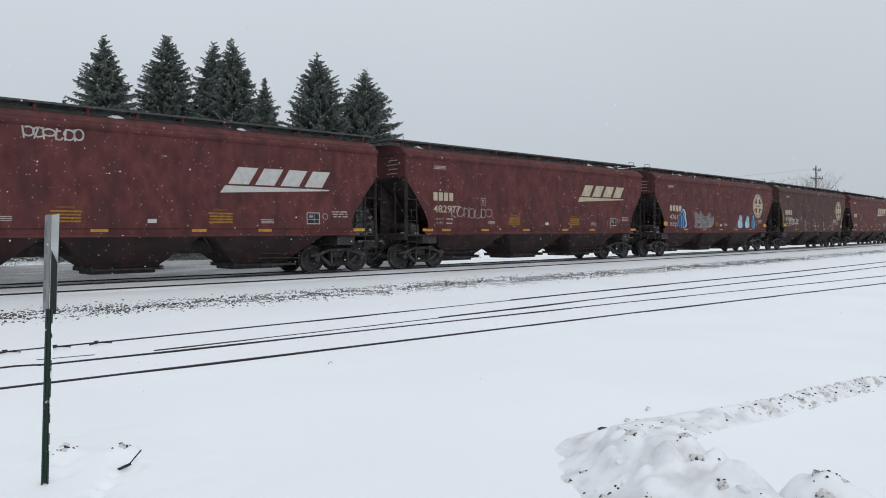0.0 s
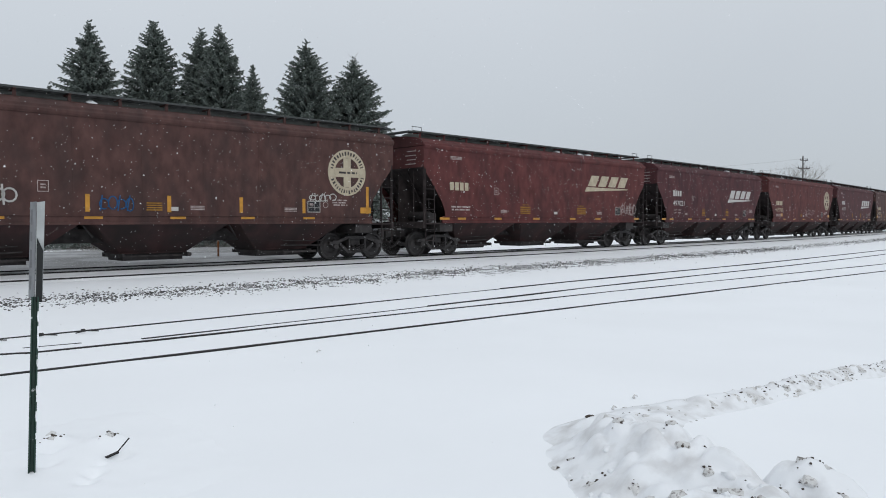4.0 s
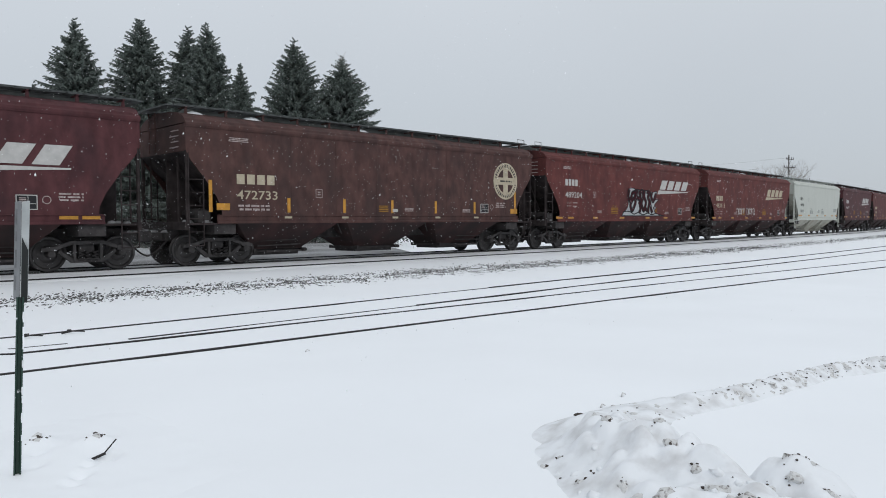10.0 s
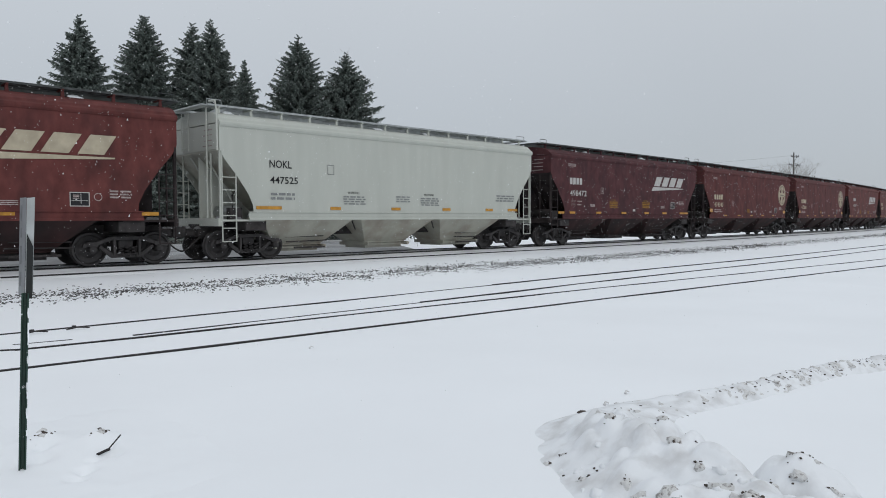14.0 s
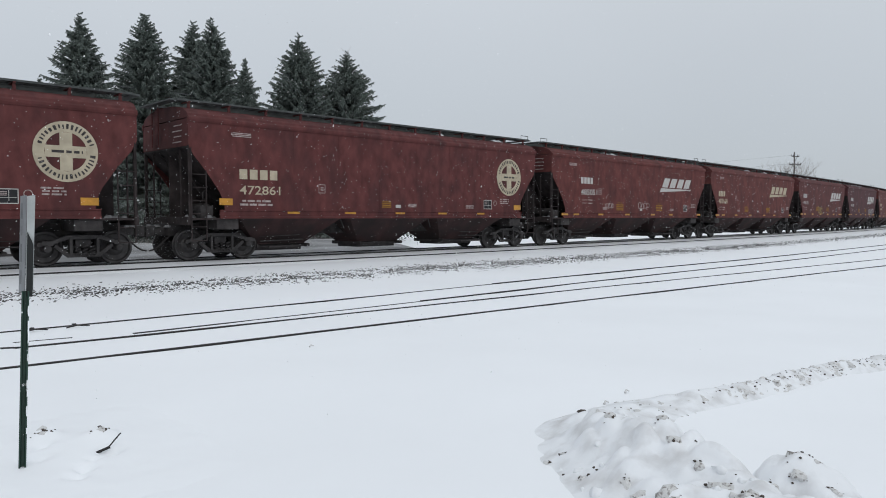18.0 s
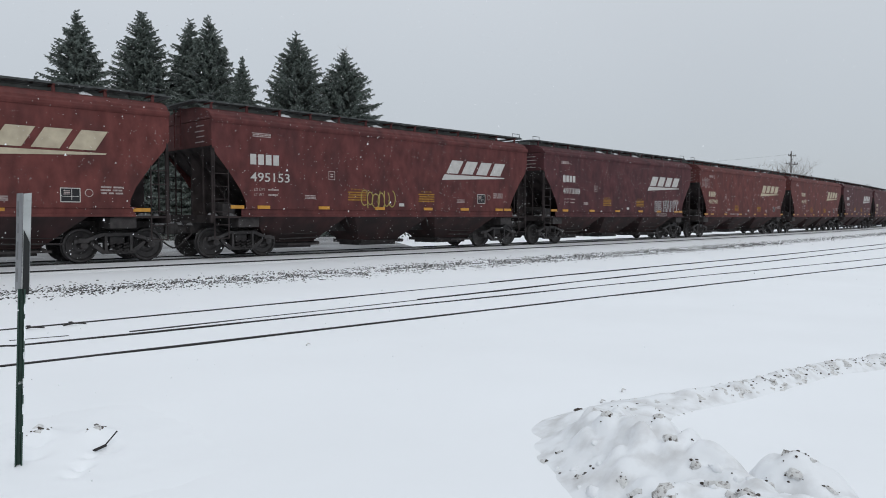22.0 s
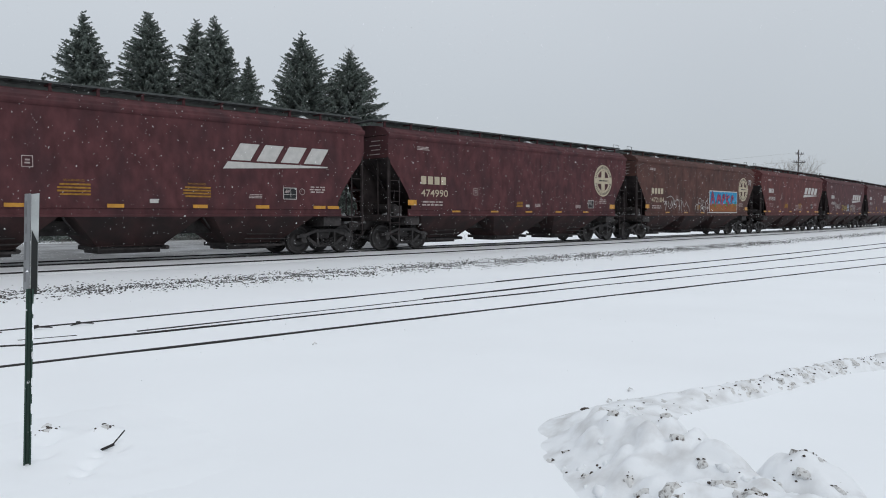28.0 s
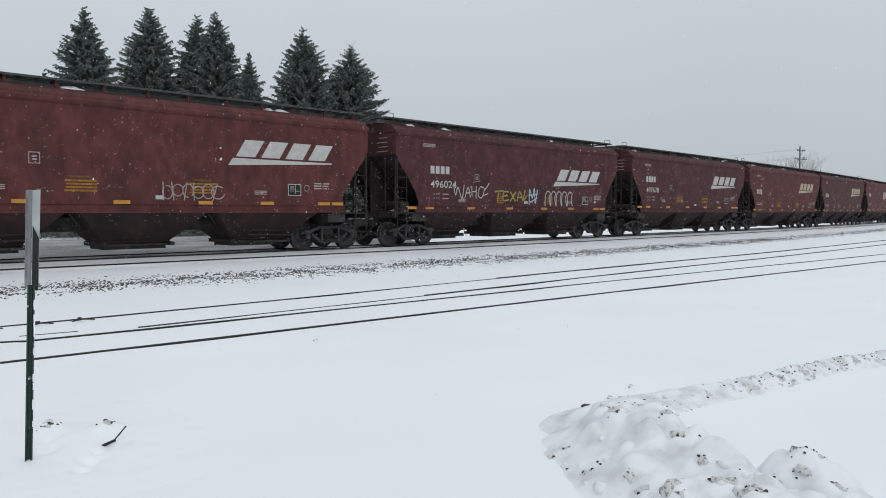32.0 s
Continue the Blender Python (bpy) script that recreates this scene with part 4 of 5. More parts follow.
    # reflectors along the sill
    spots = {"wedge": [(0.8, 0.5), (1.75, 0.44), (3.85, 0.43), (6.33, 0.43), (8.97, 0.42), (11.0, 0.43), (14.42, 0.46)], "cross": [(3.2, 0.44), (5.42, 0.45), (7.64, 0.44), (9.76, 0.44), (11.9, 0.42)],
             "short": [(0.58, 0.43), (1.47, 0.43), (3.72, 0.43), (6.1, 0.43), (8.45, 0.43), (10.43, 0.45), (12.5, 0.45), (13.05, 0.44)],
             "pale": [(1.2, 0.9), (4.0, 0.42), (6.7, 0.42), (9.3, 0.42), (11.8, 0.42), (13.2, 0.6)]}[kind]
    for x, w in spots:
        s = Shape()
        zc = {"pale": 1.62, "short": 1.42 if number in ("497021", "496917", "496024") else 1.535, "cross": 1.44, "wedge": 1.425}[kind]
        if number == "472733":
            w = 0.26
        proud = -1.630 if zc > 1.45 else -1.592
        s.box(X(x), X(x + w), proud, proud + 0.009 if zc < 1.45 else -1.583, zc - 0.05, zc + 0.05)
        part("reflector", s, CREAM if number == "472733" else YELLOW, car, "amber reflector" if number != "472733" else "pale worn reflector")
    if number in ("472733", "473769"):
        for x, top in ((0.66, 2.52), (3.28, 2.04), (5.44, 2.04), (7.55, 2.04), (9.70, 2.04), (11.85, 2.04), (14.35, 2.50)):
            decal("upright_reflector", [rect(X(x), X(x + 0.11), 1.58, top)], YELLOW, car, "upright strip of amber tape")


def snow_on_roof(car, length, seed):
    r = random.Random(seed)
    for _ in range(3):
        x = r.uniform(-length / 2 + 0.3, length / 2 - 1.6)
        w = r.uniform(0.2, 0.6)
        s = Shape()
        n = 7
        top = [(x + w * i / n, -0.92 + 0.15 * noise.noise((x + i, seed, 0)), 4.53 + 0.05 * math.sin(math.pi * i / n)) for i in range(n + 1)]
        s.v = [(p, -1.12, 4.46) for p, _, _ in top] + top + [(p, -0.6, 4.52) for p, _, _ in top]
        m = n + 1
        s.f = [(i, i + 1, m + i + 1, m + i) for i in range(n)] + [(m + i, m + i + 1, 2 * m + i + 1, 2 * m + i) for i in range(n)] + [(2 * m + i, 2 * m + i + 1, i + 1, i) for i in range(n)]
        part("snow_patch", s, SNOW, car, "ridge of snow on the roof", smooth=True)


# first end, last end (metres along the train at 0 s), kind, paint, number, ink
TRAIN = [
    (-17.6, -2.4, "short", MAROON, "", CHALK), (-0.9, 14.7, "wedge", RED, "", CHALK), (15.98, 31.78, "wedge", RED, "482977", CREAM),
    (33, 48.85, "cross", RED, "476173", CREAM), (50.5, 65.5, "cross", BROWN, "473769", CREAM), (67.2, 83.25, "wedge", RED, "", CREAM),
    (84.4, 99.05, "short", MAROON, "497021", CHALK), (100.6, 116.05, "cross", RED, "475765", CREAM), (117.63, 132.23, "short", MAROON, "496917", CHALK),
    (133.55, 149.2, "cross", BROWN, "472733", CREAM), (150.55, 165.75, "wedge", BRIGHT, "489204", CHALK), (167.32, 182.82, "wedge", BRIGHT, "483113", CREAM),
    (184.09, 198.89, "pale", WHITE, "447525", BLACK), (200.2, 214.75, "short", MAROON, "498472", CHALK), (215.98, 231.43, "cross", RED, "474340", CREAM),
    (233.08, 248.73, "cross", RED, "472861", CREAM), (250.3, 265.35, "wedge", BRIGHT, "485051", CHALK), (266.72, 282.12, "wedge", BRIGHT, "483668", CREAM),
    (283.6, 298.05, "short", RED, "495153", CHALK), (299.35, 313.85, "short", MAROON, "497388", CHALK), (315.4, 330.5, "wedge", BRIGHT, "483940", CREAM),
    (332.1, 347.65, "wedge", BRIGHT, "486992", CREAM), (348.85, 363.35, "short", MAROON, "495799", CHALK), (364.5, 380.2, "cross", MAROON, "474990", CREAM),
    (381.55, 396.9, "cross", RUST, "472104", CREAM), (398.55, 413.15, "short", RED, "477970", CHALK), (414.45, 428.9, "short", MAROON, "496024", CHALK),
    (430.2, 445.1, "short", MAROON, "497678", CHALK), (446.4, 460.9, "wedge", RED, "", CREAM), (462.3, 477.5, "wedge", MAROON, "", CREAM),
    (478.9, 493.4, "short", RED, "", CHALK), (494.8, 510, "wedge", BRIGHT, "", CREAM), (511.4, 526.6, "cross", BROWN, "", CREAM)]
NAMES = {"oxide_red_paint": "oxide-red", "bright_oxide_red_paint": "bright brick-red", "maroon_paint": "dark maroon", "faded_brown_paint": "faded brown", "pale_grey_paint": "pale grey", "rusty_brown_paint": "rusty brown"}
LOOK = {"wedge": "covered hopper car with a slanted block emblem", "short": "short covered hopper car with a slanted block emblem",
        "cross": "covered hopper car with a round cross emblem", "pale": "covered hopper car with black lettering"}
CARS, protos = [], {}
for n, (c0, c1, kind, colour, number, ink) in enumerate(TRAIN):
    length = CAR_LENGTH[kind]
    if kind not in protos:
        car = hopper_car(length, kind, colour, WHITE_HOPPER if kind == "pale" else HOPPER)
        protos[kind] = car, [c for c in car.children]
    else:
        base, kids = protos[kind]
        spare = [c for c in base.children if c not in kids]
        for c in spare:
            c.parent = None
        car = copy_thing(base, Matrix.Identity(4))
        for c in spare:
            c.parent = base
        for child in car.children:
            me = child.data
            if me.materials and me.materials[0] in (RED, BRIGHT, MAROON, BROWN, RUST) and me.materials[0] is not colour:
                child.material_slots[0].link = "OBJECT"
                child.material_slots[0].material = colour
    tagged(car, "%s %s" % (NAMES[colour.name], LOOK[kind]), "railway car", "cars of the grain train")
    dress(car, kind, number, ink, n)
    snow_on_roof(car, length, n)
    CARS.append((car, (c0 + c1) / 2))


def spray(i, name, polys, mat, label="", lift=0.004):
    """Graffiti on car i, measured from its first end."""
    return decal(name, [[(station(x, TRAIN[i][2]), z) for x, z in poly] for poly in polys], mat, CARS[i][0], label, lift)


spray(1, "graffiti", scribble(4.85, 6.2, 3.70, 3.98, 11, 0.04, 6), CHALK, "pale scrawled tag")
spray(2, "graffiti", scribble(2.2, 4.4, 1.9, 2.3, 12, 0.025, 7), FAINT, "thin pale scrawl")
# blue hooded figures with a pale glow, and a grey sprayed head


def rounded(points, n=4):
    """A closed outline with its corners cut round."""
    m, out = len(points), []
    for k in range(m):
        p, q, r0 = points[k - 1], points[k], points[(k + 1) % m]
        for u in range(n):
            t = (u + 0.5) / n
            ax, az = (p[0] + q[0]) / 2, (p[1] + q[1]) / 2
            bx, bz = (q[0] + r0[0]) / 2, (q[1] + r0[1]) / 2
            out.append(((1 - t) ** 2 * ax + 2 * t * (1 - t) * q[0] + t * t * bx, (1 - t) ** 2 * az + 2 * t * (1 - t) * q[1] + t * t * bz))
    return out


def hooded(x0, x1, z1, core, rim):
    w, h = x1 - x0, z1 - 1.5
    shape = [(0.0, 0.0), (0.95, 0.0), (1.0, 0.35), (0.82, 0.55), (0.90, 0.8), (0.62, 1.02), (0.38, 0.92), (0.30, 0.62), (0.06, 0.5)]
    spray(3, "graffiti", [rounded([(x0 + 0.07 * w + u * w, 1.5 + v * h * 0.98) for u, v in shape])], rim, "pale rim of a sprayed figure", 0.003)
    spray(3, "graffiti", [rounded([(x0 + u * w * 0.93, 1.515 + v * h * 0.93) for u, v in shape])], core, "blue sprayed hooded figure", 0.006)
    face = [(x0 + (0.52 + 0.14 * math.cos(k)) * w, 1.5 + (0.68 + 0.17 * math.sin(k)) * h) for k in [i * 0.7 for i in range(10)]]
    lines = ribbon(face, 0.035) + ribbon([(x0 + 0.45 * w, 1.5 + 0.5 * h), (x0 + 0.5 * w, 1.5 + 0.3 * h), (x0 + 0.42 * w, 1.55)], 0.03)
    lines += ribbon([(x0 + 0.7 * w, 1.5 + 0.45 * h), (x0 + 0.62 * w, 1.5 + 0.2 * h), (x0 + 0.72 * w, 1.55)], 0.03) + ribbon([(x0 + 0.08 * w, 1.5 + 0.45 * h), (x0 + 0.2 * w, 1.6)], 0.025)
    spray(3, "graffiti", lines, SPRAY_ICE if core is SPRAY_NAVY else SPRAY_NAVY, "pale sprayed lines", 0.009)


hooded(2.35, 3.40, 2.60, SPRAY_NAVY, SPRAY_ICE)
hooded(10.05, 10.80, 2.38, SPRAY_ICE, SPRAY_BLUE)
hooded(11.15, 11.85, 2.34, SPRAY_ICE, SPRAY_BLUE)
hooded(12.10, 12.62, 2.36, SPRAY_BLUE, SPRAY_ICE)
spray(3, "graffiti", [rounded([(4.05, 1.5), (6.55, 1.5), (6.85, 1.85), (6.8, 2.3), (6.45, 2.05), (6.25, 2.55), (5.95, 2.15), (5.4, 2.2), (5.05, 2.65), (4.95, 2.2), (4.45, 2.55), (4.35, 2.1), (4.5, 1.8)], 3)],
      SPRAY_GREY, "grey sprayed grinning head", 0.003)
spray(3, "graffiti", ribbon([(4.4, 2.35), (4.55, 2.05), (4.95, 2.0), (4.6, 1.78), (4.2, 1.55)], 0.035) + ribbon([(5.2, 2.3), (5.4, 2.08), (6.1, 2.05), (6.55, 2.3), (6.6, 2.0), (6.45, 1.85)], 0.035)
      + ribbon([(5.25, 1.85), (5.3, 1.68), (5.6, 1.62), (6.0, 1.8), (6.15, 1.95), (5.4, 1.93), (5.25, 1.85)], 0.03) + ribbon([(5.35 + 0.055 * k, 1.70 + 0.13 * (k % 2)) for k in range(11)], 0.018)
      + [rounded([(4.75, 1.6), (5.0, 1.62), (5.05, 1.8), (4.75, 1.78)])], GRIME, "dark sprayed lines", 0.006)
spray(4, "graffiti", scribble(1.97, 3.89, 1.74, 2.22, 14, 0.045, 7), CHALK, "white scrawled tag")
spray(4, "graffiti", scribble(5.79, 6.66, 1.62, 2.01, 41, 0.03, 4), SPRAY_NAVY, "dark blue scrawl")
spray(4, "graffiti", scribble(12.12, 13.1, 1.97, 2.23, 42, 0.03, 5), CHALK, "thin white tag")
spray(5, "graffiti", scribble(13.2, 14.5, 1.60, 2.2, 15, 0.035, 5), FAINT, "pale scrawl")
spray(7, "graffiti", scribble(8.0, 10.45, 1.75, 2.17, 16, 0.025, 6), FAINT, "thin scrawl")
# large angular piece: pale ground, dark red and black strokes
PIECE = (80, 6.43, 0.00563, 360, 1.52, 0.00497)
GROUND = ((80, 360), (110, 320), (160, 295), (190, 260), (200, 225), (185, 180), (185, 110), (205, 75), (280, 65), (340, 80), (430, 78), (480, 85), (540, 85), (600, 105), (650, 100), (735, 90),
          (715, 140), (700, 180), (770, 178), (720, 215), (690, 245), (725, 270), (690, 300), (720, 330), (830, 350), (830, 360))
spray(10, "graffiti", strokes([GROUND + ((80, 360),)], 0.085, *PIECE), SPRAY_RED, "thin red sprayed halo", 0.002)
spray(10, "graffiti", [[(6.43 + (u - 80) * 0.00563, 1.52 + (360 - v) * 0.00497) for u, v in GROUND]], SPRAY_PALE, "pale ground of a large sprayed piece", 0.004)
LETTERS = [((215, 95), (200, 150), (215, 188), (250, 165), (272, 122), (330, 105)), ((330, 110), (318, 165), (330, 212), (302, 268), (268, 300), (244, 278), (242, 235), (280, 182)),
           ((362, 88), (350, 140), (372, 172), (420, 152), (402, 112), (455, 92)), ((372, 172), (438, 192), (432, 235), (396, 215)), ((402, 222), (420, 280), (402, 322)),
           ((502, 92), (490, 150), (522, 210), (505, 272), (478, 300), (445, 245)), ((505, 272), (545, 300)), ((545, 100), (592, 112), (562, 160), (600, 202), (622, 280), (645, 315)),
           ((598, 202), (575, 258), (572, 312)), ((640, 108), (626, 150), (660, 196), (692, 168), (712, 122)), ((455, 92), (470, 150), (450, 200)), ((225, 215), (300, 175), (340, 150))]
spray(10, "graffiti", strokes(LETTERS, 0.235, *PIECE), BLACK, "bold black sprayed strokes", 0.007)
spray(10, "graffiti", strokes([GROUND + ((80, 360),), ((85, 357), (130, 318), (220, 315), (300, 342), (380, 325), (470, 348), (560, 330), (640, 347), (720, 332), (800, 354)), ((660, 262), (690, 282)), ((690, 258), (664, 290))], 0.055, *PIECE),
      BLACK, "black sprayed outline", 0.008)
spray(10, "graffiti", strokes(LETTERS, 0.05, *PIECE), SPRAY_WINE, "wine-red heart of the strokes", 0.010)
spray(11, "graffiti", scribble(4.7, 6.1, 1.62, 2.08, 24, 0.05, 5), CHALK, "white scrawled tag")
spray(11, "graffiti", scribble(6.5, 7.9, 1.62, 2.10, 24, 0.05, 5), CHALK, "white scrawled tag, repeated")
spray(16, "graffiti", scribble(7.6, 8.7, 1.7, 2.05, 25, 0.03, 4), FAINT, "thin scrawl")
spray(16, "graffiti", scribble(4.2, 5.2, 1.7, 2.0, 26, 0.03, 4), FAINT, "thin scrawl")
spray(18, "graffiti", scribble(5.5, 7.0, 1.55, 2.15, 27, 0.035, 6), SPRAY_OLIVE, "dull yellow scrawl")
for text, x0, x1 in (("BE", 10.2, 10.95), ("HAPPY", 11.17, 13.05)):
    words(text, station(x0, "short"), station(x1, "short"), 1.53, 2.12, SPRAY_PALE, CARS[19][0], "pale outline of a sprayed word", "graffiti", 0.05, 0.004)
    words(text, station(x0 + 0.04, "short"), station(x1 - 0.04, "short"), 1.57, 2.08, MAROON, CARS[19][0], "maroon heart of a sprayed word", "graffiti", 0.0, 0.007)
spray(19, "graffiti", scribble(10.4, 11.55, 1.26, 1.44, 29, 0.03, 5), FAINT, "", 0.03)
words("REVOLUTION", station(4.73, "wedge"), station(6.15, "wedge"), 1.38, 1.47, CHALK, CARS[20][0], "small white sprayed word", "graffiti", 0.004)
spray(20, "graffiti", bars(7.21, 7.66, 1.39, 1.47, 1, 30), CHALK, "white sprayed letters, unreadable")
spray(20, "graffiti", scribble(0.35, 1.4, 3.05, 3.62, 31, 0.03, 5), FAINT, "thin scrawl")
# painted panel on the brown car
spray(24, "graffiti", [rect(8.66, 12.83, 1.40, 2.78)], CHALK, "white border of a painted panel", 0.003)
spray(24, "graffiti", [rect(8.72, 12.77, 1.98, 2.72)], SPRAY_BLUE, "sky-blue painted field", 0.006)
spray(24, "graffiti", [rect(8.72, 12.77, 1.46, 1.98)], SPRAY_BROWN, "tan painted field", 0.006)
pink = [flowing([(8.71 + (u - 797) * 0.01122, 1.42 + (248 - v) * 0.00775) for u, v in line], 4) for line in (
    ((812, 180), (822, 130), (832, 90), (846, 130), (858, 172)), ((820, 142), (850, 138)), ((888, 178), (898, 130), (908, 108), (918, 148), (930, 112), (940, 172)), ((958, 182), (966, 120), (984, 108), (990, 128), (970, 144)),
    ((1018, 102), (1014, 168)), ((1050, 112), (1020, 138), (1048, 176)), ((1078, 164), (1084, 126), (1100, 114), (1106, 140)))]
spray(24, "graffiti", [q for line in pink for q in ribbon(line, 0.20)], SPRAY_NAVY, "dark outline of pink painted shapes", 0.009)
spray(24, "graffiti", [q for line in pink for q in ribbon(line, 0.14)], SPRAY_PINK, "pink painted shapes", 0.012)
for x, z, m in ((9.5, 1.92, SPRAY_GREEN), (12.5, 2.0, SPRAY_GREEN), (11.05, 1.72, SPRAY_RED), (11.15, 1.95, SPRAY_GREEN), (12.05, 1.9, STENCIL_YELLOW)):
    spray(24, "graffiti", [rect(x - 0.06, x + 0.06, z - 0.14, z + 0.14)], m, "", 0.015)
tag = strokes((((110, 160), (130, 150), (150, 165), (125, 180), (160, 150), (140, 225)), ((165, 120), (215, 105), (250, 125), (255, 160), (235, 200), (200, 210), (180, 185), (185, 150)),
               ((205, 165), (215, 190), (235, 150), (245, 185)), ((255, 120), (275, 150), (265, 190), (270, 225)), ((280, 165), (290, 145), (320, 133), (345, 150), (350, 190), (345, 245)),
               ((285, 185), (300, 170), (305, 190), (285, 205)), ((347, 178), (345, 215)), ((335, 195), (360, 195)), ((370, 140), (395, 150), (420, 190), (440, 185), (460, 150), (475, 180), (500, 200), (505, 240)),
               ((380, 155), (388, 200), (385, 245)), ((430, 228), (450, 245), (460, 225))), 0.03, 110, 2.86, 0.0079, 240, 1.46, 0.0065)
tag += strokes((((590, 225), (600, 190), (625, 180), (628, 225)), ((632, 245), (640, 140), (675, 140), (665, 245)), ((690, 150), (705, 150), (690, 200), (720, 195), (705, 245)), ((725, 150), (740, 190), (720, 245)),
                ((740, 160), (770, 135), (760, 165), (775, 180), (765, 245), (785, 240)), ((640, 165), (660, 170))), 0.035, 590, 6.74, 0.0096, 240, 1.46, 0.0073)
spray(24, "graffiti", tag, CHALK, "thin white sprayed outlines")
spray(24, "graffiti", scribble(14.6, 15.15, 3.2, 3.6, 35, 0.035, 4), CHALK, "white scrawled tag")
spray(26, "graffiti", strokes((((175, 195), (185, 240), (196, 205), (215, 255), (226, 195)), ((230, 252), (245, 205), (257, 248)), ((234, 232), (258, 226)), ((263, 200), (265, 245)), ((264, 224), (286, 222)), ((286, 200), (285, 250)),
                               ((302, 205), (296, 240), (314, 250), (327, 208), (306, 200)), ((330, 215), (352, 183)), ((324, 240), (347, 230))), 0.045, 170, 2.86, 0.0116, 250, 1.84, 0.0087), CHALK, "white scrawled tag")
spray(26, "graffiti", strokes((((380, 225), (420, 220)), ((398, 222), (392, 268)), ((446, 225), (424, 226), (420, 265), (447, 262)), ((422, 245), (440, 243)), ((455, 225), (480, 268)), ((482, 225), (455, 268)),
                               ((488, 268), (502, 222), (518, 265)), ((493, 250), (514, 250)), ((530, 215), (522, 262), (540, 240))), 0.065, 380, 5.33, 0.0130, 270, 1.71, 0.0087), SPRAY_OLIVE, "dull yellow scrawl")
spray(26, "graffiti", strokes((((550, 285), (552, 215), (565, 255), (575, 210), (580, 280), (590, 215)), ((548, 242), (592, 236)), ((556, 275), (588, 255))), 0.055, 545, 7.49, 0.014, 285, 1.60, 0.0089), SPRAY_ICE, "pale blue scrawl")
spray(26, "graffiti", strokes([((u - 12, 305), (u - 10, 250), (u, 225), (u + 13, 236), (u + 8, 262), (u + 14, 305)) for u in (640, 667, 694, 721, 750)], 0.055, 625, 8.63, 0.0151, 310, 1.50, 0.0080), CHALK, "white sprayed bubble outline")
spray(25, "graffiti", scribble(7.4, 9.2, 1.6, 2.1, 39, 0.03, 6), FAINT, "faint scrawl")

# ---- spruces behind the line ----


def spruce(seed, height, radius, at, label, lean=0.0, bare_top=False):
    r = random.Random(seed)
    tree = thing("spruce_tree", label, "tree", "row of spruces behind the railway", at=at)
    s = Shape()
    s.tube([(0, 0, -0.2), (lean * 0.3, 0, height * 0.4), (lean, 0, height * 0.985)], 0.20, 8, 0.02)
    part("trunk", s, BARK, tree)
    verts, faces, limbs = [], [], Shape()
    z = 0.5
    while z < height - 0.15:
        f = 1 - z / height
        reach0 = radius * (0.006 + 1.34 * f ** 0.84)
        count = 6 + int(11 * min(1, reach0 / 1.5))
        step = 0.17 + 0.15 * f
        turn = r.uniform(0, 6.28)
        for i in range(count):
            ang = turn + i * 6.283 / count + r.uniform(-0.3, 0.3)
            reach = reach0 * r.uniform(0.55, 1.05) * (1 + 0.20 * noise.noise((math.cos(ang) * 1.3, math.sin(ang) * 1.3, z * 0.5 + seed * 7)))
            ca, sa = math.cos(ang), math.sin(ang)
            rise = 0.50 - 1.5 * f + r.uniform(-0.3, 0.3)
            bz = z + r.uniform(-0.28, 0.28)
            if f > 0.15 and r.random() < 0.3:
                limbs.tube([(lean * (1 - f), 0, bz), (lean * (1 - f) + ca * reach * 0.9, sa * reach * 0.9, bz + rise * reach * 0.45)], 0.022, 4, 0.006)
            q = 0.12
            while q < 1.0:
                d = q * reach
                px, py = lean * (1 - f) + ca * d, sa * d
                pz = bz + rise * d * 0.5 + 0.16 * q * q * reach
                for side in (-1, 1, 0, r.choice((-0.5, 0.5))):
                    ln = (0.17 + 0.25 * (1 - q)) * r.uniform(0.6, 1.3) * min(1, 0.35 + 4 * f) * (0.55 + 0.45 * min(1, reach))
                    a2 = ang + side * r.uniform(0.5, 1.0)
                    dz = r.uniform(-0.8, 0.35) if side else r.uniform(-0.1, 0.35)
                    tx, ty, tz = px + ln * math.cos(a2), py + ln * math.sin(a2), pz + dz * ln * 1.3
                    wd = r.uniform(0.022, 0.055)
                    ux, uy = -math.sin(a2) * wd, math.cos(a2) * wd
                    o = len(verts)
                    verts += [(px + ux, py + uy, pz - 0.03), (px - ux, py - uy, pz - 0.03), (px + 0.3 * (tx - px), py + 0.3 * (ty - py), pz + 0.05), (tx, ty, tz)]
                    faces += [(o, o + 2, o + 3), (o + 2, o + 1, o + 3), (o, o + 3, o + 1)]
                q += (0.115 if z > 5 else 0.25) / max(reach, 0.45)
        z += step
    c = Shape()
    c.v, c.f = verts, faces
    me = bpy.data.meshes.new("crown")
    me.from_pydata(c.v, [], c.f)
    part("crown", me, NEEDLES, tree, "dark green needles dusted with snow")
    if limbs.v:
        tagged(part("branchwork", limbs, BARK, tree), kind="stuff")
    if bare_top:
        s = Shape()
        for k in range(26):
            ang = r.uniform(0, 6.28)
            ln = r.uniform(0.4, 1.1)
            z0 = height - r.uniform(0.1, 1.5)
            s.tube([(lean, 0, z0), (lean + math.cos(ang) * ln * 0.4, math.sin(ang) * ln * 0.4, z0 + ln * 0.5)], 0.012, 4, 0.004)
        part("bare_top", s, TWIG, tree, "thin bare top")
    return tree


def polar(heading, d):
    return (d * math.sin(radians(heading)), d * math.cos(radians(heading)))


def top_height(elevation, d):
    return EYE + d * math.tan(radians(elevation)) - 0.15


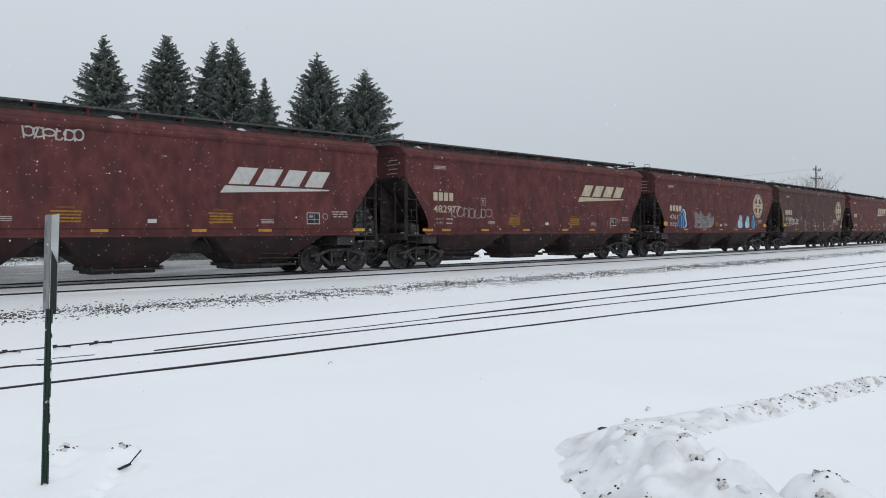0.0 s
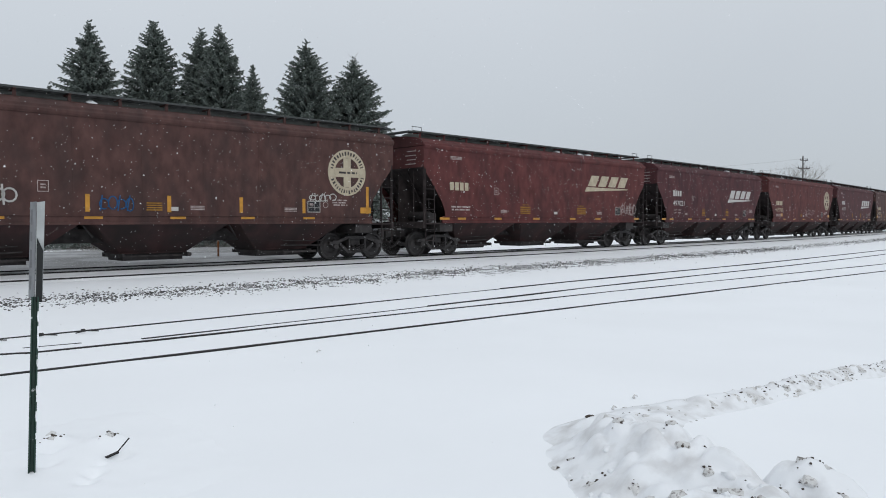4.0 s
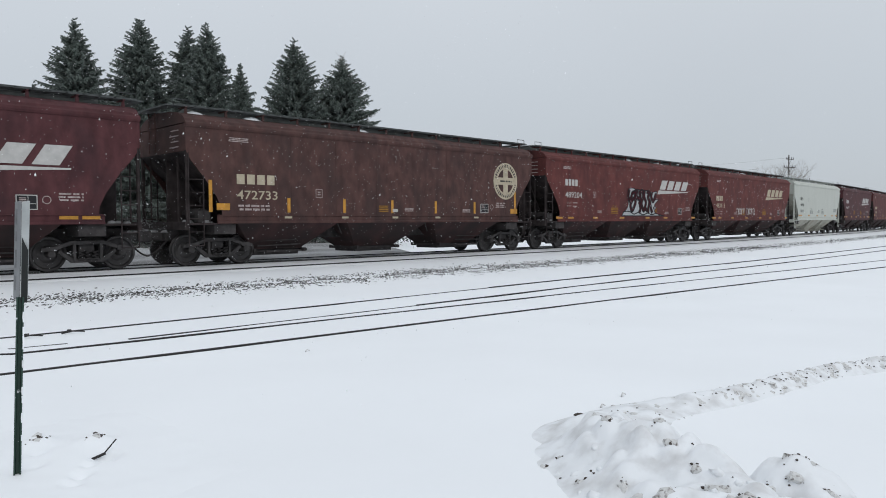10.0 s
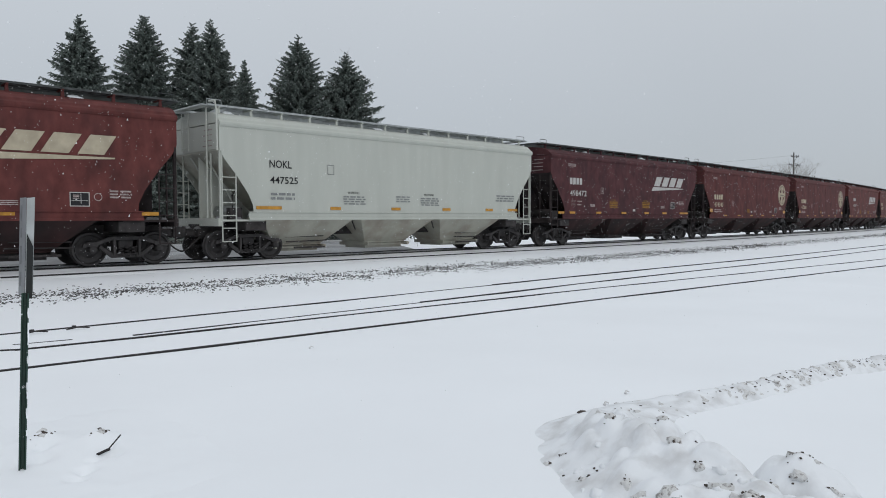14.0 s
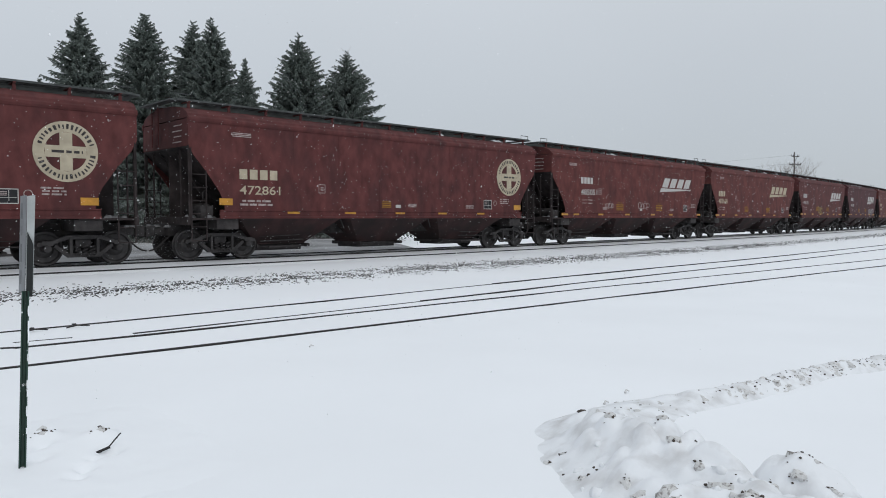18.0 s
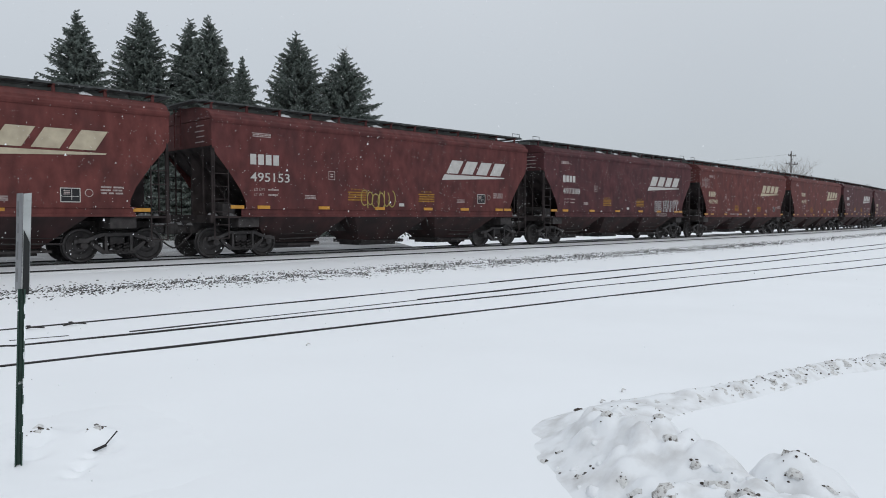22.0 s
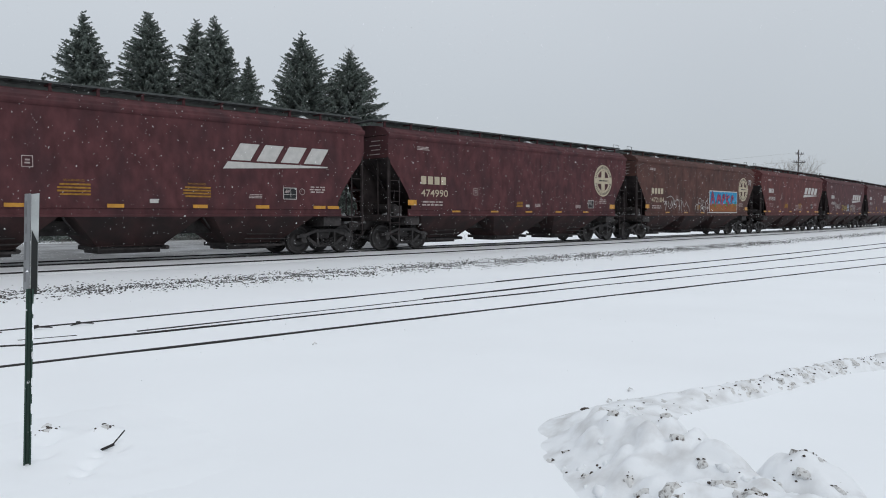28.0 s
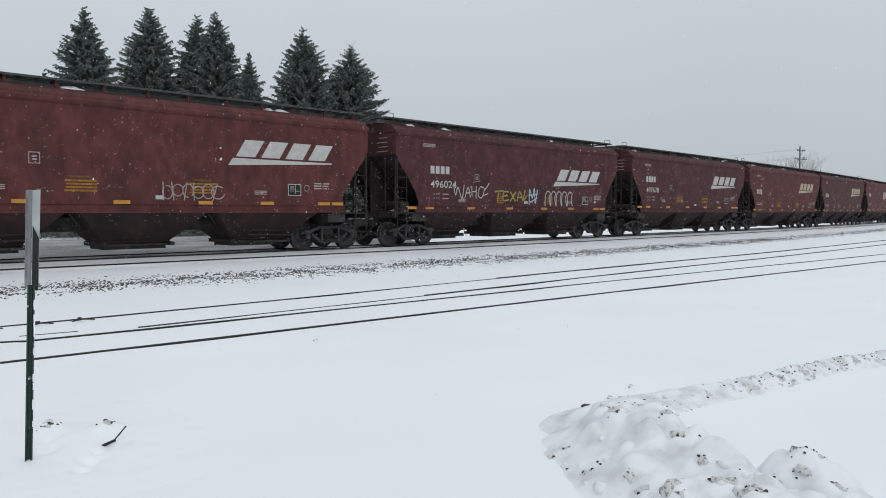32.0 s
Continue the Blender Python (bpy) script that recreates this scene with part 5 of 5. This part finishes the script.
for seed, heading, elevation, d, radius, text, bare in (
        (1, 16.45, 14.0, 50, 3.9, "tall dark spruce at the end of the row", False), (2, 20.7, 14.7, 50.5, 4.2, "tall dense spruce lightly dusted with snow", False),
        (3, 24.0, 14.2, 51.5, 3.9, "tall spruce grown together with its neighbour", False), (4, 25.3, 14.5, 50, 4.1, "tall spruce with a forked outline", False),
        (5, 27.7, 11.8, 49, 2.5, "smaller spruce between taller ones", False), (6, 31.75, 13.8, 50, 4.6, "tall broad spruce dusted with snow", False),
        (7, 35.4, 12.7, 50.5, 4.6, "snow-dusted spruce with a thin bare top", True), (8, 9.0, 10.4, 53, 2.6, "lower spruce standing apart", False),
        (9, 13.9, 9.6, 54, 1.9, "small spruce behind the row", False), (10, 2.5, 12.0, 55, 2.8, "spruce at the far end of the row", False)):
    x, y = polar(heading, d)
    spruce(seed, top_height(elevation, d), radius, (x, y, ground_height(x, y)), text, bare_top=bare)

# dry brush and drifted snow along the far side of the line
r = random.Random(9)
brush = Shape()
for _ in range(3500):
    x = r.uniform(-4, 26) if r.random() < 0.93 else r.uniform(26, 75)
    y = bend(x) + r.uniform(31.5, 46)
    if noise.noise((x * 0.25, y * 0.25, 7)) < -0.1:
        continue
    z = ground_height(x, y)
    h = r.uniform(0.12, 0.62)
    brush.tube([(x, y, z - 0.05), (x + r.uniform(-0.1, 0.1), y + r.uniform(-0.1, 0.1), z + h * 0.6), (x + r.uniform(-0.25, 0.25), y + r.uniform(-0.2, 0.2), z + h)], 0.0085, 3, 0.003)
thing("dry_brush", "dry grey-brown brush standing in snow beyond the track", "brush", kind="stuff", shape=brush, mat=BRUSH)
s = Shape()
s.box(-0.03, 0.03, -0.03, 0.03, -0.1, 1.2)
thing("marker_stake", "thin reddish wooden stake in the snow", "stake", at=(12.3, 26.4, ground_height(12.3, 26.4)), shape=s, mat=SPRAY_BROWN, bevel=0.005)

# utility pole, wires and a bare tree far down the line
px, py = polar(68.9, 127)
pole = thing("utility_pole", "weathered wooden utility pole with two crossarms", "utility pole", at=(px, py, 0.2))
s = Shape()
s.tube([(0, 0, -0.3), (0, 0, 11.9)], 0.14, 10, 0.09)
part("shaft", s, POLE_WOOD, pole)
across = Vector((0.93, -0.36, 0))
for z, half in ((11.2, 0.8), (9.9, 1.2)):
    s = Shape()
    u = across * half
    s.tube([(-u.x, -u.y - 0.15, z), (u.x, u.y - 0.15, z)], 0.075, 4)
    s.tube([(-u.x * 0.5, -u.y * 0.5 - 0.15, z - 0.02), (0, -0.1, z - 0.75)], 0.03, 4)
    s.tube([(u.x * 0.5, u.y * 0.5 - 0.15, z - 0.02), (0, -0.1, z - 0.75)], 0.03, 4)
    part("crossarm", s, POLE_WOOD, pole)
    for k in (-0.95, -0.5, 0.5, 0.95):
        g = Shape()
        g.tube([(u.x * k, u.y * k - 0.15, z + 0.05), (u.x * k, u.y * k - 0.15, z + 0.30)], 0.05, 6, 0.035)
        part("insulator", g, WIRE, pole)
for z, half in ((11.6, 0.8), (10.3, 1.2)):
    for k in (-0.95, 0.5, 0.95):
        u = across * half * k
        for dx, dy, drop in ((70, 22, 1.6), (-20, 62, 1.2)) if k > 0 else ((70, 22, 1.6),):
            w = Shape()
            w.tube([(px + u.x + dx * t, py + u.y - 0.15 + dy * t, 0.1 + z - drop * 4 * t * (1 - t)) for t in [i / 10 for i in range(11)]], 0.005, 3)
            thing("power_line", "thin dark overhead wire", "wire", "wires of the pole line", shape=w, mat=WIRE)
for dx, dy in ((70, 22), (-20, 62)):
    copy_thing(pole, pose(px + dx, py + dy, 0.2))


def bare_tree(at, height, seed, label):
    r = random.Random(seed)
    tree = thing("bare_tree", label, "tree", at=at)
    s, fine = Shape(), Shape()

    def grow(p, d, ln, rad, depth):
        q = p + d * ln
        (s if depth < 2 else fine).tube([tuple(p), tuple((p + q) / 2 + Vector((r.uniform(-1, 1), r.uniform(-1, 1), 0)) * ln * 0.05), tuple(q)], rad, 5 if depth < 2 else 3, rad * 0.6)
        if depth < 5:
            for _ in range(3 if depth else 5):
                nd = (d + Vector((r.uniform(-1, 1), r.uniform(-1, 1), r.uniform(-0.2, 0.5))) * 0.75).normalized()
                grow(p + d * ln * r.uniform(0.6, 1.0), nd, ln * r.uniform(0.6, 0.8), rad * 0.55, depth + 1)

    grow(Vector((0, 0, -0.2)), Vector((0, 0, 1)), height * 0.33, 0.16, 0)
    part("trunk", s, BARK, tree)
    part("twig_crown", fine, TWIG, tree, "fine bare twigs")


for heading, d, h, seed in ((68.3, 140, 14.5, 3), (69.1, 146, 14.5, 5), (67.6, 150, 13.0, 8)):
    x, y = polar(heading, d)
    bare_tree((x, y, 0.2), h, seed, "leafless tree far down the line")

# ---- the sign on its post ----
post = thing("sign_post", "leaning green steel post with a small sign seen edge-on", "sign post", at=(1.235, 5.703, -0.03))
lean = Matrix.Rotation(math.atan2(0.075, 1.9), 4, "Y")
post.matrix_basis = Matrix.Translation((1.235, 5.703, -0.03)) @ lean @ Matrix.Rotation(radians(-12.2), 4, "Z")
s = Shape()
channel = [(q * 0.80, w) for q, w in ((-0.030, -0.014), (-0.018, -0.014), (-0.012, 0.012), (0.012, 0.012), (0.018, -0.014), (0.030, -0.014), (0.030, -0.009), (0.021, -0.009),
           (0.015, 0.017), (-0.015, 0.017), (-0.021, -0.009), (-0.030, -0.009))]
n = len(channel)
s.add([(x, y, -0.3) for x, y in channel] + [(x, y, 1.27) for x, y in channel],
      [tuple(range(n - 1, -1, -1)), tuple(range(n, 2 * n))] + [(i, (i + 1) % n, (i + 1) % n + n, i + n) for i in range(n)])
part("post", s, POST_GREEN, post, "dark green enamelled channel")
s = Shape()
s.add([(0.001, 0.02, 1.27), (0.047, 0.02, 1.27), (0.050, 0.02, 1.950), (0.000, 0.02, 1.940), (0.001, 0.026, 1.27), (0.047, 0.026, 1.27), (0.050, 0.026, 1.950), (0.000, 0.026, 1.940)],
      [(0, 1, 2, 3), (7, 6, 5, 4), (0, 4, 5, 1), (1, 5, 6, 2), (2, 6, 7, 3), (3, 7, 4, 0)])
part("backing", s, BARE, post, "bare galvanized backing strip", bevel=0.001)
# black strip added where the metal backing fades to dark
s = Shape()
s.add([(0.005, 0.0, 1.23), (0.044, 0.0, 1.23), (0.044, 0.0, 1.60), (0.005, 0.0, 1.69), (0.005, 0.019, 1.23), (0.044, 0.019, 1.23), (0.044, 0.019, 1.60), (0.005, 0.019, 1.69)],
      [(0, 1, 2, 3), (7, 6, 5, 4), (0, 4, 5, 1), (1, 5, 6, 2), (2, 6, 7, 3), (3, 7, 4, 0)])
part("upper_channel", s, STRIP_SHADE, post, "black strip in place of the backing's dark lower half", bevel=0.003)
s = Shape()
s.box(-0.003, 0.003, 0.0, 0.17, 1.25, 1.945)
plate = part("sign_plate", s, SIGN_FACE, post, "dull grey sign face", at=(-0.004, 0.022, 0), bevel=0.001)
plate.rotation_euler = (0, 0, radians(11.5))
s = Shape()
for z0, z1 in ((1.78, 1.89), (1.66, 1.73), (1.47, 1.60), (1.31, 1.41)):
    s.box(-0.0042, -0.0032, 0.09, 0.14, z0, z1)
part("print", s, SIGN_MARK, plate, "faded unreadable print")
for z in (1.80, 1.90):
    s = Shape()
    s.lathe([(-0.012, 0.0), (-0.012, 0.008), (0.01, 0.008), (0.01, 0.0)], 8, (0.032, 0.014, z))
    part("bolt", s, BARE, post)
rs = random.Random(31)
for z in (0.28, 0.42, 0.55, 0.61, 0.80, 0.95, 1.02, 1.13):
    s = Shape()
    h = rs.uniform(0.02, 0.06)
    s.tube([(0.022, -0.014, z - h), (0.025 - rs.uniform(0, 0.006), -0.016, z), (0.022, -0.014, z + h)], 0.004, 6, 0.006)
    part("snow_rime", s, FLAKE, post, "snow stuck to the edge")

# ---- ploughed snow in the foreground ----


def berm(name, label, spine, seed, lump, power=2):
    """A ridge of ploughed snow along a spine of (x, y, height, half width). Returns it with its surface."""
    def body_height(x, y):
        best = 0
        for (ax, ay, ah, aw), (bx, by, bh, bw) in zip(spine, spine[1:]):
            dx, dy = bx - ax, by - ay
            t = max(0, min(1, ((x - ax) * dx + (y - ay) * dy) / (dx * dx + dy * dy)))
            d = math.hypot(x - ax - t * dx, y - ay - t * dy)
            best = max(best, (ah + t * (bh - ah)) * math.exp(-(d / (0.66 * (aw + t * (bw - aw)))) ** power))
        return best

    def surface(x, y):
        h = body_height(x, y)
        k = min(1, h / 0.20)
        n1 = noise.noise((x * 2.4, y * 2.4, seed)) * 0.12 + abs(noise.noise((x * 4.6, y * 4.6, seed + 3))) * 0.13 - 0.04 + noise.noise((x * 9, y * 9, seed + 5)) * 0.022
        return ground_height(x, y) - 0.03 * (1 - min(1, h / 0.06)) + h + k * lump * n1

    x0, x1 = min(p[0] - p[3] for p in spine) - 0.4, max(p[0] + p[3] for p in spine) + 0.4
    y0, y1 = min(p[1] - p[3] for p in spine) - 0.4, max(p[1] + p[3] for p in spine) + 0.4
    step = 0.028
    nx, ny = int((x1 - x0) / step) + 1, int((y1 - y0) / step) + 1
    index, s = {}, Shape()
    for i in range(nx):
        for j in range(ny):
            x, y = x0 + i * step, y0 + j * step
            if body_height(x, y) > 0.004:
                index[i, j] = len(s.v)
                s.v.append((x, y, surface(x, y)))
    for (i, j) in index:
        if (i + 1, j) in index and (i, j + 1) in index and (i + 1, j + 1) in index:
            s.f.append((index[i, j], index[i + 1, j], index[i + 1, j + 1], index[i, j + 1]))
    return thing(name, label, "snow mound", shape=s, mat=PILE, smooth=True), surface


RIDGE = [(4.9, 3.5, 0.12, 0.5), (5.9, 3.55, 0.07, 0.45), (6.75, 3.26, 0.09, 0.30), (7.5, 3.12, 0.10, 0.24), (8.8, 2.97, 0.10, 0.22), (9.4, 2.75, 0.11, 0.24), (13, 1.8, 0.12, 0.3)]


def ridge_line(x):
    """The ridge's crest at x."""
    for (ax, ay, _, _), (bx, by, _, _) in zip(RIDGE, RIDGE[1:]):
        if x <= bx:
            return ay + (by - ay) * (x - ax) / (bx - ax)


heap, heap_top = berm("snow_mound", "lumpy heap of ploughed snow with dirt in it", [(4.2, 3.2, 0.05, 0.3), (4.62, 3.12, 0.33, 0.5), (4.32, 2.55, 0.33, 0.62), (4.0, 1.95, 0.34, 0.6), (3.75, 1.3, 0.3, 0.6)], 3, 1.1, 2.2)
knob, knob_top = berm("snow_mound", "rounded lump of ploughed snow beside the heap", [(4.42, 1.72, 0.36, 0.36), (4.45, 1.56, 0.38, 0.36), (4.36, 1.36, 0.25, 0.36)], 8, 0.7, 2.8)
ridge, ridge_top = berm("snow_windrow", "low broken ridge of ploughed snow and dirt", RIDGE, 5, 0.8)


def clod(parent, top, x, y, size, seed, mat, flat=0.6):
    """One lump that sits in the surface of a heap."""
    bm = bmesh.new()
    bmesh.ops.create_icosphere(bm, subdivisions=1 if size < 0.02 else 2, radius=size)
    for v in bm.verts:
        v.co *= 1 + 0.9 * noise.noise(v.co * (0.9 / size) + Vector((seed, 0, 0))) + 0.3 * noise.noise(v.co * (2.2 / size) + Vector((0, seed, 0)))
        v.co.z *= flat
    turn = Matrix.Rotation(seed, 4, "Z")
    bmesh.ops.transform(bm, matrix=turn, verts=bm.verts)
    me = bpy.data.meshes.new("dirt_clod")
    bm.to_mesh(me)
    bm.free()
    for poly in me.polygons:
        poly.use_smooth = True
    z = top(x, y)
    part("dirt_clod" if mat is DIRT else "snow_chunk", me, mat, parent, at=(x, y, z + (0.1 if mat is DIRT else -0.5) * size))


r = random.Random(21)
for x, y, size in ((4.37, 2.93, 0.03), (4.57, 2.70, 0.035), (4.1, 2.09, 0.03), (3.89, 2.81, 0.035), (3.85, 2.45, 0.03), (3.94, 1.87, 0.055), (3.71, 2.08, 0.06), (3.75, 1.64, 0.05),
                   (4.04, 3.24, 0.018), (4.16, 3.18, 0.016), (4.62, 3.18, 0.05), (4.45, 2.55, 0.03), (4.25, 2.35, 0.035), (3.75, 2.3, 0.03), (3.85, 1.75, 0.03)):
    clod(heap, heap_top, x, y, size * 1.5, r.uniform(0, 99), DIRTY_SNOW, 0.8)
    for _ in range(5):
        clod(heap, heap_top, x + r.gauss(0, size * 0.8), y + r.gauss(0, size * 0.8), r.choice((0.004, 0.006, 0.009, 0.013)), r.uniform(0, 99), DIRT, r.uniform(0.4, 0.9))
for x, y, size in ((4.43, 1.66, 0.05), (4.3, 1.61, 0.045), (4.34, 1.42, 0.035), (4.45, 1.56, 0.03), (4.2, 1.5, 0.04), (4.22, 1.72, 0.03)):
    clod(knob, knob_top, x, y, size, r.uniform(0, 99), DIRTY_SNOW, 0.8)
    for _ in range(5):
        clod(knob, knob_top, x + r.gauss(0, size * 0.8), y + r.gauss(0, size * 0.8), r.choice((0.004, 0.006, 0.009)), r.uniform(0, 99), DIRT, r.uniform(0.4, 0.9))
for _ in range(34):
    snowy = r.random() < 0.6
    clod(heap, heap_top, r.uniform(3.7, 4.7), r.uniform(1.5, 3.2), r.uniform(0.025, 0.06) if snowy else r.uniform(0.005, 0.012), r.uniform(0, 99), PILE if snowy else DIRT, 0.8)
for k in range(520):
    t = r.random() ** 0.8
    x = 5.3 + 5.6 * t
    y = ridge_line(x) + r.gauss(-0.05, 0.09) if x > 6.5 else ridge_line(x) + r.gauss(-0.05, 0.22)
    big = r.random() < 0.35
    if big or r.random() < 0.35 + 0.65 * t:
        clod(ridge, ridge_top, x, y, r.uniform(0.02, 0.05) if big else 0.004 + 0.011 * r.random() ** 2, r.uniform(0, 99), DIRTY_SNOW if big else DIRT)
for k in range(46):
    x = r.uniform(5.0, 8.2)
    y = ridge_line(x) + r.uniform(0.15, 0.95)
    clod(ridge, ridge_top, x, y, r.choice((0.006, 0.009, 0.02, 0.03)), r.uniform(0, 99), r.choice((DIRT, DIRTY_SNOW, PILE)), 0.5)
for x, y in ((5.75, 3.9), (6.26, 4.0), (5.36, 8.42)):
    crumb = Shape()
    crumb.tube([(-0.03, 0, 0), (0.0, 0.01, 0.02), (0.035, 0.0, 0.005)], 0.014, 5, 0.006)
    thing("snow_crumb", "small grey crumb of frozen snow", "crumb", "crumbs on the snow", at=(x, y, ground_height(x, y) + 0.01), shape=crumb, mat=DIRTY_SNOW)

# snow lumps and a scrap of iron by the post
SWELLS = ((1.51, 6.32, 0.075, 0.14), (1.86, 6.05, 0.06, 0.13), (1.75, 5.95, 0.025, 0.40), (1.45, 6.0, 0.02, 0.35),
          (1.82, 5.69, -0.085, 0.09), (1.67, 5.58, -0.035, 0.045), (1.57, 5.43, -0.07, 0.065), (1.48, 5.30, -0.055, 0.065), (1.47, 6.12, -0.06, 0.07), (1.38, 5.87, -0.05, 0.10))


def trodden(x, y):
    """Height of the trodden snow by the post: low swells, boot-deep dents."""
    return ground_height(x, y) + sum(h * math.exp(-((x - sx) ** 2 + (y - sy) ** 2) / w ** 2) for sx, sy, h, w in SWELLS) + 0.006 * noise.noise((x * 6, y * 6, 5))


s = Shape()
n = 130
for i in range(n + 1):
    for j in range(n + 1):
        x, y = 0.45 + 2.3 * i / n, 4.4 + 2.8 * j / n
        edge = max(abs(x - 1.6) / 1.15, abs(y - 5.8) / 1.4)
        s.v.append((x, y, trodden(x, y) + 0.003 - 0.022 * (max(0, edge - 0.6) / 0.4) ** 2))
s.f = [(i * (n + 1) + j, (i + 1) * (n + 1) + j, (i + 1) * (n + 1) + j + 1, i * (n + 1) + j + 1) for i in range(n) for j in range(n)]
patch = thing("trodden_snow", "soft trodden snow with dents beside the post", "snow", shape=s, mat=SNOW, smooth=True)
for x, y, size in ((1.51, 6.30, 0.065), (1.86, 6.03, 0.05)):
    clod(patch, trodden, x, y, size, r.uniform(0, 99), DIRTY_SNOW, 0.8)
    for _ in range(16):
        clod(patch, trodden, x + r.gauss(0, 0.04), y + r.gauss(-0.01, 0.03), r.uniform(0.006, 0.017), r.uniform(0, 99), DIRT if r.random() < 0.7 else DIRTY_SNOW, 0.9)
s = Shape()
s.tube([(-0.01, 0, 0.0), (0.05, 0.0, 0.015), (0.09, 0.0, 0.025)], 0.012, 6)
s.tube([(0.08, 0.0, 0.025), (0.175, 0.01, 0.115)], 0.006, 6)
thing("bent_bar", "bent rusty iron bar half buried in snow", "scrap metal", at=(1.75, 5.74, -0.03), shape=s, mat=RAIL)

# ---- falling snow: drifting clouds of flakes ----


def flake_cloud(seed, count, size, low, high, velocity, label):
    """Flakes that all drift at one velocity; those that would meet the camera are left out."""
    r = random.Random(seed)
    s = Shape()
    vx, vy, vz = velocity
    while count:
        p = Vector((r.uniform(low[0], high[0]), r.uniform(low[1], high[1]), r.uniform(low[2], high[2])))
        count -= 1
        q = p - Vector((0, 0, EYE))
        vel = Vector(velocity)
        t = max(0, min(32, -q.dot(vel) / vel.dot(vel)))
        if (q + vel * t).length < 1.6:
            continue
        a = size * r.uniform(0.5, 1.2)
        x, y, z = p
        k = [a * r.uniform(0.6, 1.2) for _ in range(6)]
        s.add([(x + k[0], y + k[1] * 0.5, z - k[4] * 0.7), (x - k[2], y + k[1] * 0.5, z - k[4] * 0.7), (x, y - k[3], z - k[4] * 0.5), (x + k[5] * 0.2, y, z + k[4] * 1.2)],
              [(0, 1, 2), (0, 3, 1), (1, 3, 2), (2, 3, 0)])
    me = bpy.data.meshes.new("falling_snow")
    me.from_pydata(s.v, [], s.f)
    return thing("falling_snow", label, "snowflakes", kind="stuff", shape=me, mat=FLAKE), velocity


FLAKES = [
    flake_cloud(1, 34000, 0.0078, (-2, 5, 0), (60, 20, 54), (-0.5, 0.05, -1.3), "small white snowflakes drifting down"),
    flake_cloud(2, 26000, 0.0088, (-26, 5, 0), (44, 20, 48), (0.55, -0.05, -1.15), "white snowflakes in a swirling gust"),
    flake_cloud(4, 30000, 0.0075, (-3, 13, 0), (40, 19.5, 50), (-0.15, 0.02, -1.4), "snowflakes before the passing cars"),
    flake_cloud(3, 1500, 0.006, (-3, 1.5, 0), (26, 9, 60), (-0.3, 0.1, -1.5), "fine snowflakes near the camera"),
]


# powder whirled up between and behind the cars: fine grains that travel with them
rb = random.Random(61)
powder = Shape()
for cx, cy, cz, wx, wy, wz, grains in ((-2.0, 1.8, 0.5, 1.3, 0.5, 0.4, 3000), (2.05, 1.8, 0.5, 1.3, 0.5, 0.4, 3000), (-8.2, 0.6, 0.9, 0.9, 0.7, 0.9, 3200)):
    for _ in range(grains):
        x, y, z = rb.gauss(cx, wx * 0.7), rb.gauss(cy, wy * 0.7), abs(rb.gauss(cz, wz * 0.8))
        k = 0.0048 * rb.uniform(0.5, 1.3)
        powder.add([(x + k, y, z - k * 0.6), (x - k, y + k * 0.3, z - k * 0.6), (x, y - k, z), (x, y, z + k)], [(0, 1, 2), (0, 3, 1), (1, 3, 2), (2, 3, 0)])
powder_mesh = bpy.data.meshes.new("blown_snow")
powder_mesh.from_pydata(powder.v, [], powder.f)
powder_mesh.materials.append(FLAKE)
POWDER = [(thing("blown_snow", "fine powder snow whirled up by the passing car", "blown snow", kind="stuff", shape=powder_mesh, mat=FLAKE), c) for car, c in CARS]


def motions():
    """The train rolls by to the left, its wheels turn, and the snow falls."""
    for car, c in CARS + POWDER:
        rows = []
        for i in range(17):
            t = 2.0 * i
            x = c + SPEED * t + EASE * t * t
            slope = 0 if x < 0 else 2 * K * min(x, 150)
            rows.append((t, Matrix.Translation((x, CENTRE + bend(x), RAIL_TOP)) @ Matrix.Rotation(math.atan(slope), 4, "Z")))
        walk(car, rows)
    sets = [o for car, c in CARS for o in car.children_recursive if o.name.split(".")[0] == "wheelset"]
    for e in (-0.889, 0.889):
        alike = [o for o in sets if abs(o.location.x - e) < 0.01]
        rows = []
        for i in range(961):
            t = i / FPS
            rows.append((t, pose(e, 0, WHEEL_R) @ Matrix.Rotation((SPEED * t + EASE * t * t) / WHEEL_R, 4, "Y")))
        walk(alike[0], rows)
        data = alike[0].animation_data
        for o in alike[1:]:
            o.rotation_mode = "QUATERNION"
            keys = o.animation_data_create()
            keys.action = data.action
            keys.action_slot = data.action_slot
    for cloud, (vx, vy, vz) in FLAKES:
        walk(cloud, [(t, pose(vx * t, vy * t, vz * t)) for t in (0, 8, 16, 24, 32)])


motions()
